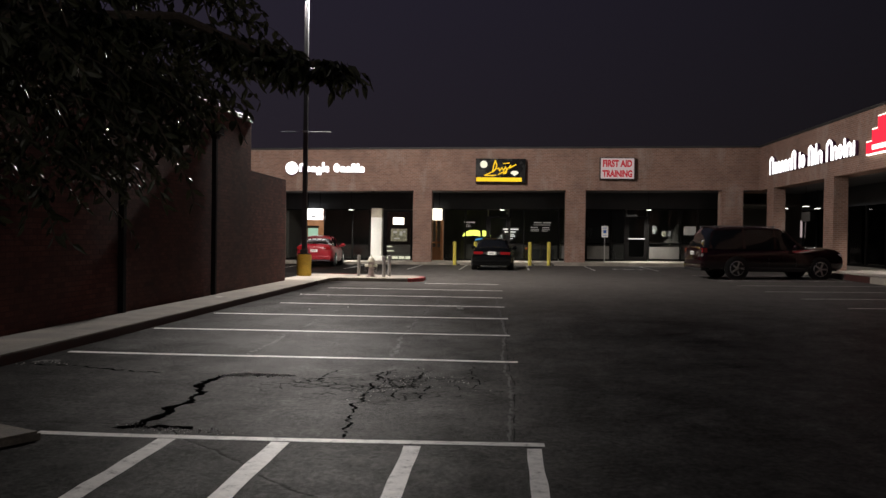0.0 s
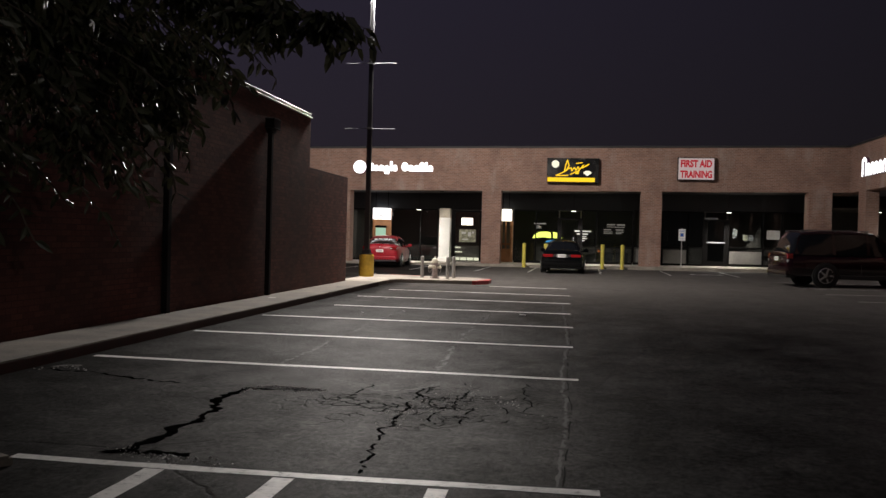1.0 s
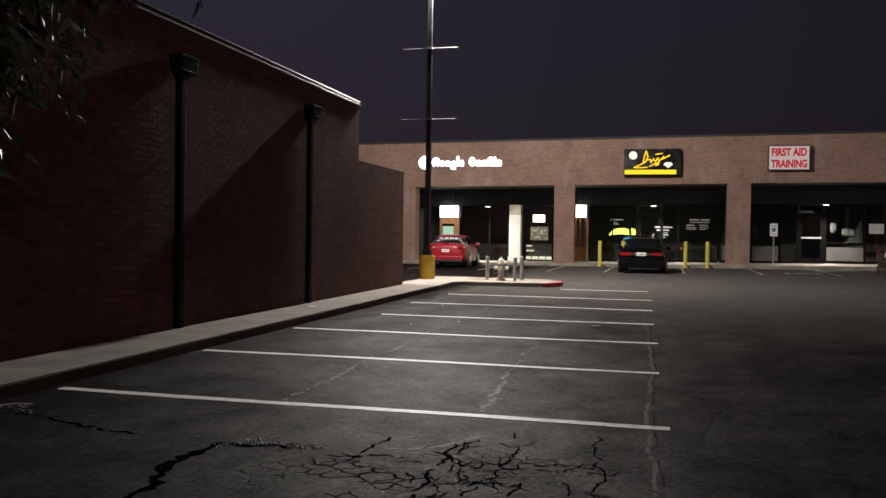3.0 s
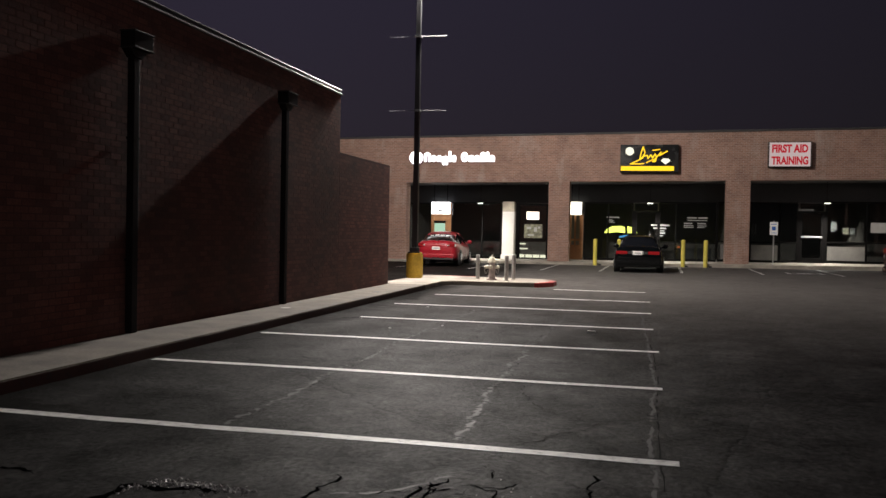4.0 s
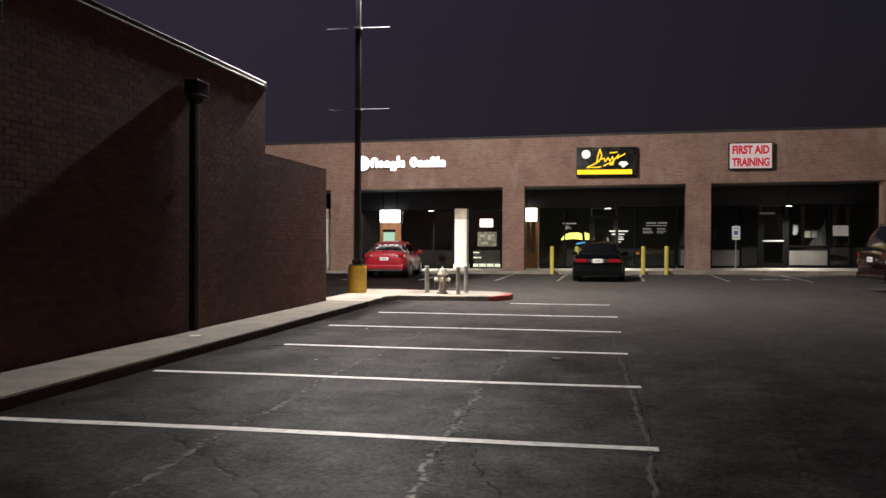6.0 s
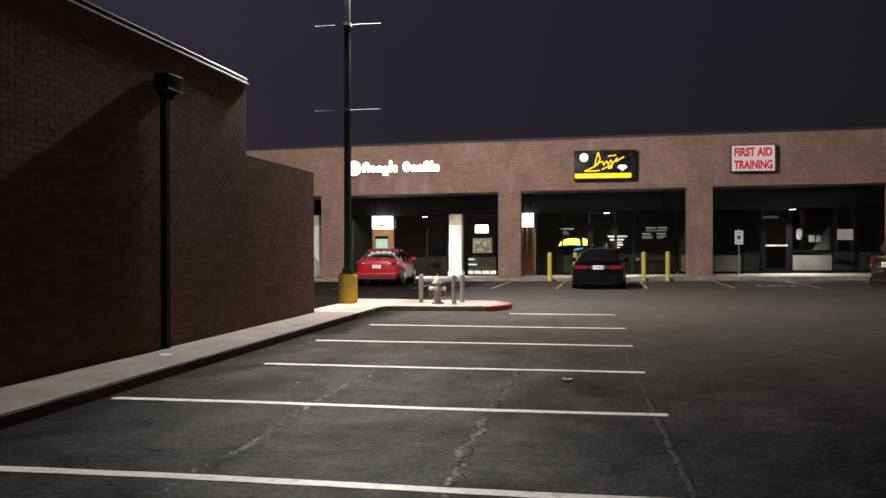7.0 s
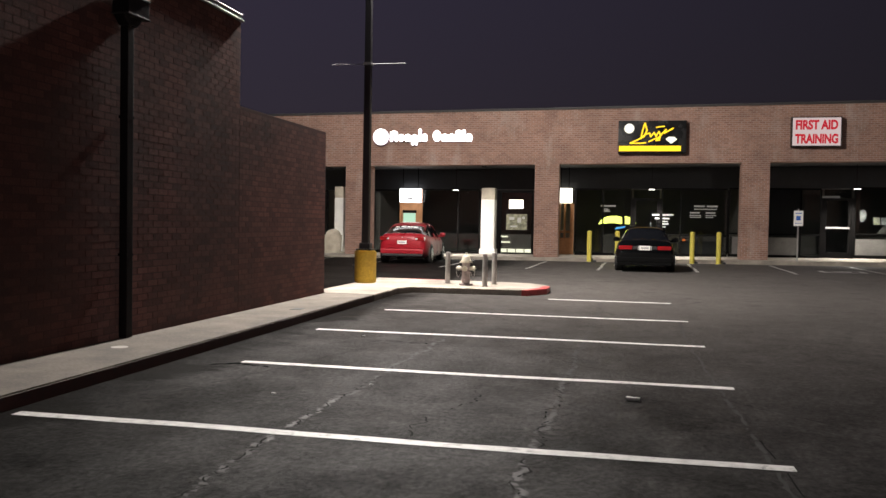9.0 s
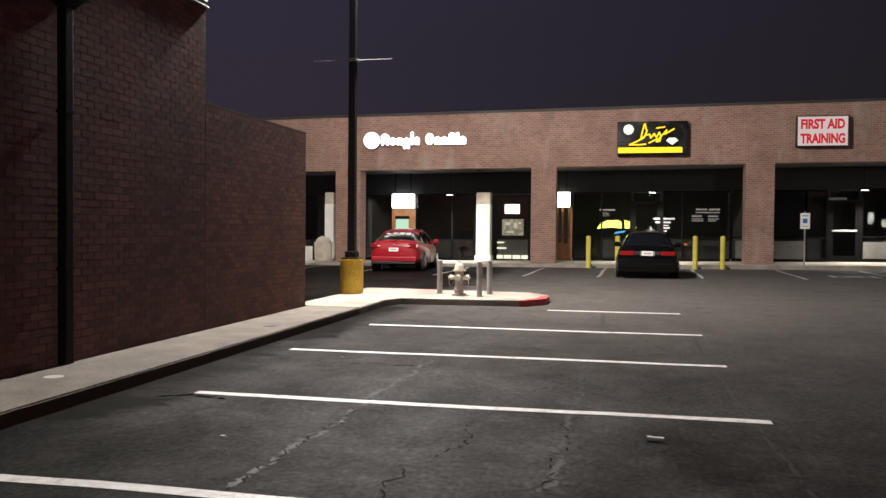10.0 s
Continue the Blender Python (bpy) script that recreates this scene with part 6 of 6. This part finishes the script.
crack([(-0.61, 6.20), (-0.47, 6.21)], 0.016, CRACK, THIN, gaps=0.1, seed=16)
crack([(-0.97, 6.20), (-1.16, 6.29)], 0.014, CRACK, THIN, gaps=0.1, seed=17)
crack([(-1.14, 7.45), (-0.88, 7.42), (-0.60, 7.62), (-0.26, 7.58)], 0.016, CRACK, THIN, gaps=0.2, seed=18)
crack([(-1.72, 7.67), (-1.47, 7.76), (-1.19, 8.28)], 0.03, SEAMPALE, SEAM, 0.002, gaps=0.2, seed=19)
# short branching cracks between the long ones
spread = random.Random(77)
for k in range(34):
    f, r = spread.uniform(0, 6.283), spread.random() ** 0.6
    p = Vector((-0.86 + 0.62 * r * math.cos(f), 7.32 + 0.95 * r * math.sin(f)))
    d = spread.choice((0.2, 1.3, 1.75, 2.9)) + spread.uniform(-0.35, 0.35)
    q = p + Vector((math.cos(d), math.sin(d) * 1.5)) * spread.uniform(0.07, 0.18)
    e = q + Vector((math.cos(d + 0.9), math.sin(d + 0.9) * 1.5)) * spread.uniform(0.04, 0.12)
    crack([tuple(p), tuple(q), tuple(e)], spread.uniform(0.009, 0.019), CRACK, THIN, jag=0.03, step=0.035, gaps=0.12, seed=100 + k)


def rubble(name, centres, count, spread_by, size, label, seed):
    """Broken stone scattered along a crack."""
    rnd = random.Random(seed)
    verts, faces = [], []
    for _ in range(count):
        a, b = rnd.choice(list(zip(centres, centres[1:])))
        f = rnd.random()
        x, y = a[0] + (b[0] - a[0]) * f + rnd.gauss(0, spread_by), a[1] + (b[1] - a[1]) * f + rnd.gauss(0, spread_by * 1.3)
        r, turn, k = size * rnd.uniform(0.4, 1.2), rnd.uniform(0, 6.28), len(verts)
        z = gz(x, y)
        for j in range(5):
            g = turn + 1.2566 * j
            verts.append((x + r * math.cos(g) * rnd.uniform(0.7, 1.2), y + r * math.sin(g) * rnd.uniform(0.7, 1.2), z))
        verts.append((x + rnd.uniform(-0.3, 0.3) * r, y + rnd.uniform(-0.3, 0.3) * r, z + r * rnd.uniform(0.5, 0.9)))
        faces.extend((k + j, k + (j + 1) % 5, k + 5) for j in range(5))
    me = bpy.data.meshes.new(name)
    me.from_pydata(verts, [], faces)
    me.materials.append(STONE)
    tagged(new(name, me), label, "rubble", kind="stuff")


rubble("crack_rubble", [(-2.86, 7.42), (-2.70, 7.62), (-2.45, 7.60), (-2.15, 7.56)], 150, 0.035, 0.016, "pale broken stone along the wide crack", 1)
rubble("crack_rubble", [(-2.8, 5.2), (-2.45, 5.05), (-2.0, 5.02)], 90, 0.04, 0.013, "pale broken stone beside the painted line", 2)
rubble("crack_rubble", [(-5.25, 7.9), (-5.0, 8.1), (-4.8, 8.0)], 22, 0.06, 0.014, "pale broken stone at the foot of the kerb", 3)
rubble("crack_rubble", [(-1.3, 6.2), (-1.28, 7.0), (-1.0, 7.1), (-0.85, 7.9), (-0.3, 7.2)], 160, 0.10, 0.008, "loose grit on the failed asphalt", 4)
crack([(-1.05, 8.6), (-0.85, 9.1), (-0.35, 9.9), (-0.9, 10.3), (-1.1, 10.9), (-1.2, 11.5)], 0.015, CRACK_SOFT, THIN, gaps=0.25, seed=15)
# long seams
for x, s in ((-3.13, 20), (-1.42, 21)):
    crack([(x + 0.1, 9.0), (x - 0.02, 11.6), (x - 0.05, 14.2), (x, 17.0), (x + 0.05, 21.0), (x + 0.1, 25.0)], 0.055, SEAMPALE, SEAM, 0.002, 0.05, 0.04, 0.3, s)
    crack([(x + 0.1, 10.6), (x - 0.02, 12.4), (x - 0.05, 14.2), (x, 17.0)], 0.016, CRACK_SOFT, THIN, 0.003, 0.06, 0.04, 0.35, s + 5)
crack([(-2.35, 14.1), (-2.3, 14.9), (-2.05, 15.6), (-2.2, 16.2)], 0.018, CRACK_SOFT, THIN, gaps=0.35, seed=30)
crack([(0.02, 5.0), (0.08, 7.0), (0.0, 9.5), (0.05, 12.0), (-0.02, 15.0), (-0.12, 19.0), (-0.1, 24.0)], 0.035, SEAMPALE, SEAM, 0.002, 0.02, 0.06, 0.15, 31)
crack([(0.06, 5.0), (0.12, 7.0), (0.04, 9.5), (0.09, 12.0), (0.02, 15.0)], 0.014, CRACK_SOFT, THIN, 0.003, 0.015, 0.15, 0.3, 32)
crack([(-4.9, 16.5), (-4.7, 16.62), (-4.3, 16.55)], 0.06, CRACK, DEEP, gaps=0.1, seed=33)
crack([(-3.9, 18.6), (-3.5, 18.7), (-3.1, 18.6)], 0.05, CRACK_SOFT, "dark oil-stained crack in the asphalt", gaps=0.35, seed=34)
crack([(-4.3, 12.2), (-3.9, 12.25), (-3.6, 12.2)], 0.030, CRACK_SOFT, THIN, gaps=0.3, seed=35)
crack([(-5.2, 8.05), (-5.05, 8.2), (-4.9, 8.05)], 0.06, SEALPALE, "pale rubble along a crack in the asphalt", 0.002, 0.05, 0.05, 0.2, 36)


# ---- tree over the near kerb island ----
def bent(a, b, sag, k=7, seed=0):
    rnd = random.Random(seed)
    a, b = Vector(a), Vector(b)
    out = []
    for i in range(k):
        f = i / (k - 1)
        p = a.lerp(b, f) + Vector((0, 0, sag * math.sin(f * math.pi)))
        if 0 < i < k - 1:
            p += Vector((rnd.uniform(-1, 1), rnd.uniform(-1, 1), rnd.uniform(-1, 1))) * 0.07
        out.append(p)
    return out


def build_tree():
    rnd = random.Random(11)
    base = Vector((-4.55, 2.3, 0.12))
    t = thing("tree", base, "leafy dark green tree with drooping narrow leaves over the lot", "tree")
    fork = Vector((-4.35, 2.6, 2.1))
    limbs = [bent(fork, (-0.90, 3.60, 2.36), 0.30, 9, 1), bent(fork, (-2.3, 5.3, 3.4), 0.4, 7, 2), bent(fork, (-3.6, 6.0, 3.1), 0.5, 7, 3), bent(fork, (-5.7, 4.8, 3.6), 0.4, 7, 4),
             bent(fork, (-4.2, 3.6, 5.2), 0.1, 7, 5), bent(fork, (-2.2, 3.2, 4.4), 0.3, 7, 6), bent(fork, (-3.2, 1.0, 4.0), 0.3, 7, 7), bent(fork, (-5.6, 1.0, 4.0), 0.3, 7, 8), bent(fork, (-2.6, 4.9, 2.5), 0.5, 7, 9), bent(fork, (-2.15, 4.8, 2.15), 0.75, 7, 10), bent(fork, (-3.3, 5.6, 2.0), 0.8, 7, 12)]
    bm = bmesh.new()
    tube(bm, [p - base for p in bent(base - Vector((0, 0, 0.1)), fork, 0.0, 6, 20)], 0.19, 0.13, 12)
    part("trunk", bm, BARK, t, smooth=True)
    for path in limbs:
        bm = bmesh.new()
        tube(bm, [p - base for p in path], 0.075, 0.012, 7)
        part("limb", bm, BARK, t, smooth=True)
    verts, faces = [], []

    def leaf(at, way, length, width, roll):
        w = Vector(way).normalized()
        s = w.cross(Vector((math.cos(roll), math.sin(roll), 0.25))).normalized() * width / 2
        nrm = w.cross(s).normalized() * width * 0.18
        at = Vector(at) - base
        k = len(verts)
        droop = Vector((0, 0, -length * 0.12))
        for p in (at, at + w * length * 0.35 + s + nrm, at + w * length * 0.40, at + w * length * 0.35 - s + nrm, at + w * length * 0.72 + s * 0.7 + nrm + droop * 0.6, at + w * length * 0.72 - s * 0.7 + nrm + droop * 0.6, at + w * length + droop):
            verts.append(tuple(p))
        faces.extend(((k, k + 1, k + 2), (k, k + 2, k + 3), (k + 2, k + 1, k + 4, k + 6), (k + 2, k + 6, k + 5, k + 3)))

    twig_v, twig_f = [], []

    def twig(start, way, length, count):
        p, d = Vector(start), Vector(way).normalized()
        for i in range(count):
            d = (d + Vector((rnd.uniform(-0.2, 0.2), rnd.uniform(-0.2, 0.2), -0.12))).normalized()
            q = p + d * length / count
            k = len(twig_v)
            o = Vector((0.004, 0.003, 0))
            for v in (p - o, p + o, q + o, q - o):
                twig_v.append(tuple(v - base))
            twig_f.append((k, k + 1, k + 2, k + 3))
            p = q
            for _ in range(2):
                a = rnd.uniform(0, 6.283)
                leaf(p, (math.cos(a) * 0.75 + d.x * 0.6, math.sin(a) * 0.75 + d.y * 0.6, rnd.uniform(-1.3, 0.0)), rnd.uniform(0.06, 0.11), rnd.uniform(0.026, 0.043), rnd.uniform(0, 6.28))

    for path in limbs:
        for i in range(2, len(path)):
            for _ in range(16):
                p = path[i - 1].lerp(path[i], rnd.random())
                a = rnd.uniform(0, 6.283)
                twig(p, (math.cos(a), math.sin(a), rnd.uniform(-0.5, 0.5)), rnd.uniform(0.10, 0.24) if path is limbs[0] and i > 5 else rnd.uniform(0.25, 0.6), 5 if path is limbs[0] and i > 5 else 7)
    # the outermost spray, reaching out over the stalls
    for _ in range(24):
        f = rnd.uniform(0.3, 1.0)
        p = limbs[0][-3].lerp(limbs[0][-1], f)
        a = rnd.uniform(0, 6.283)
        twig(p, (math.cos(a), math.sin(a) * 0.7, rnd.uniform(-0.6, 0.3)), rnd.uniform(0.10, 0.22), 4)
    c, r = Vector((-3.8, 3.75, 3.2)), Vector((2.15, 2.5, 1.75))
    made = 0
    while made < 2200:
        u = Vector((rnd.gauss(0, 1), rnd.gauss(0, 1), rnd.gauss(0, 1))).normalized() * (rnd.random() ** 0.40)
        clump = noise.noise(u * 2.6 + Vector((3, 1, 7)))
        if clump < -0.12:
            continue
        p = Vector((c.x + u.x * r.x, c.y + u.y * r.y, c.z + u.z * r.z))
        if p.z < 1.75 and rnd.random() < 0.6:
            continue
        twig(p, (u.x + rnd.uniform(-0.5, 0.5), u.y + rnd.uniform(-0.5, 0.5), rnd.uniform(-0.9, 0.3)), rnd.uniform(0.25, 0.55), 6)
        made += 1
    for nm, v, f, mat in (("crown", verts, faces, LEAF), ("twigwork", twig_v, twig_f, BARK)):
        me = bpy.data.meshes.new(nm)
        me.from_pydata(v, [], f)
        me.materials.append(mat)
        ob = new(nm, me)
        ob.parent = t


build_tree()


# ---- bricks of the west walls ----
BW, BH, JOINT = 0.203, 0.0665, 0.010


def brick_mesh(w):
    x1, x0, c = 0.001, -0.01, 0.001
    v = [(x0, 0, 0), (x0, w, 0), (x0, w, BH), (x0, 0, BH), (x1, c, c), (x1, w - c, c), (x1, w - c, BH - c), (x1, c, BH - c)]
    f = [(4, 5, 6, 7), (0, 1, 5, 4), (1, 2, 6, 5), (2, 3, 7, 6), (3, 0, 4, 7)]
    return v, f


def lay(wall, y_from, y_to, z_to, parts_box):
    rnd = random.Random(5)
    shared = {}
    verts, faces = [], []
    course, z = 0, 0.112
    while z + BH < z_to:
        y = y_from - (BW + JOINT) * (0.5 if course % 2 else 0.0)
        while y < y_to:
            a, b = max(y, y_from), min(y + BW, y_to)
            if b - a > 0.03:
                out = rnd.uniform(-0.0004, 0.0006)
                v, f = brick_mesh(b - a)
                if parts_box and parts_box[0] < a and b < parts_box[1] and parts_box[2] < z < parts_box[3]:
                    if "m" not in shared:
                        shared["m"] = bpy.data.meshes.new("brick")
                        shared["m"].from_pydata(v, [], f)
                        shared["m"].materials.append(BRICK)
                    o = new("brick", shared["m"])
                    o.parent = wall
                    o.location = (W - 0.007 + out, a, z)
                else:
                    k = len(verts)
                    verts.extend((W - 0.007 + out + p[0], a + p[1], z + p[2]) for p in v)
                    faces.extend(tuple(k + i for i in q) for q in f)
            y += BW + JOINT
        z += BH + JOINT
        course += 1
    me = bpy.data.meshes.new("bricks")
    me.from_pydata(verts, [], faces)
    me.materials.append(BRICK)
    o = new("bricks", me)
    o.parent = wall
    o["kind"] = "stuff"


lay(WALL_WEST, 4.0, W_END, WALL_TOP, (8.4, 11.0, 0.1, 1.95))
lay(WALL_LOW, W_END + 0.003, LOW_END, LOW_TOP, None)
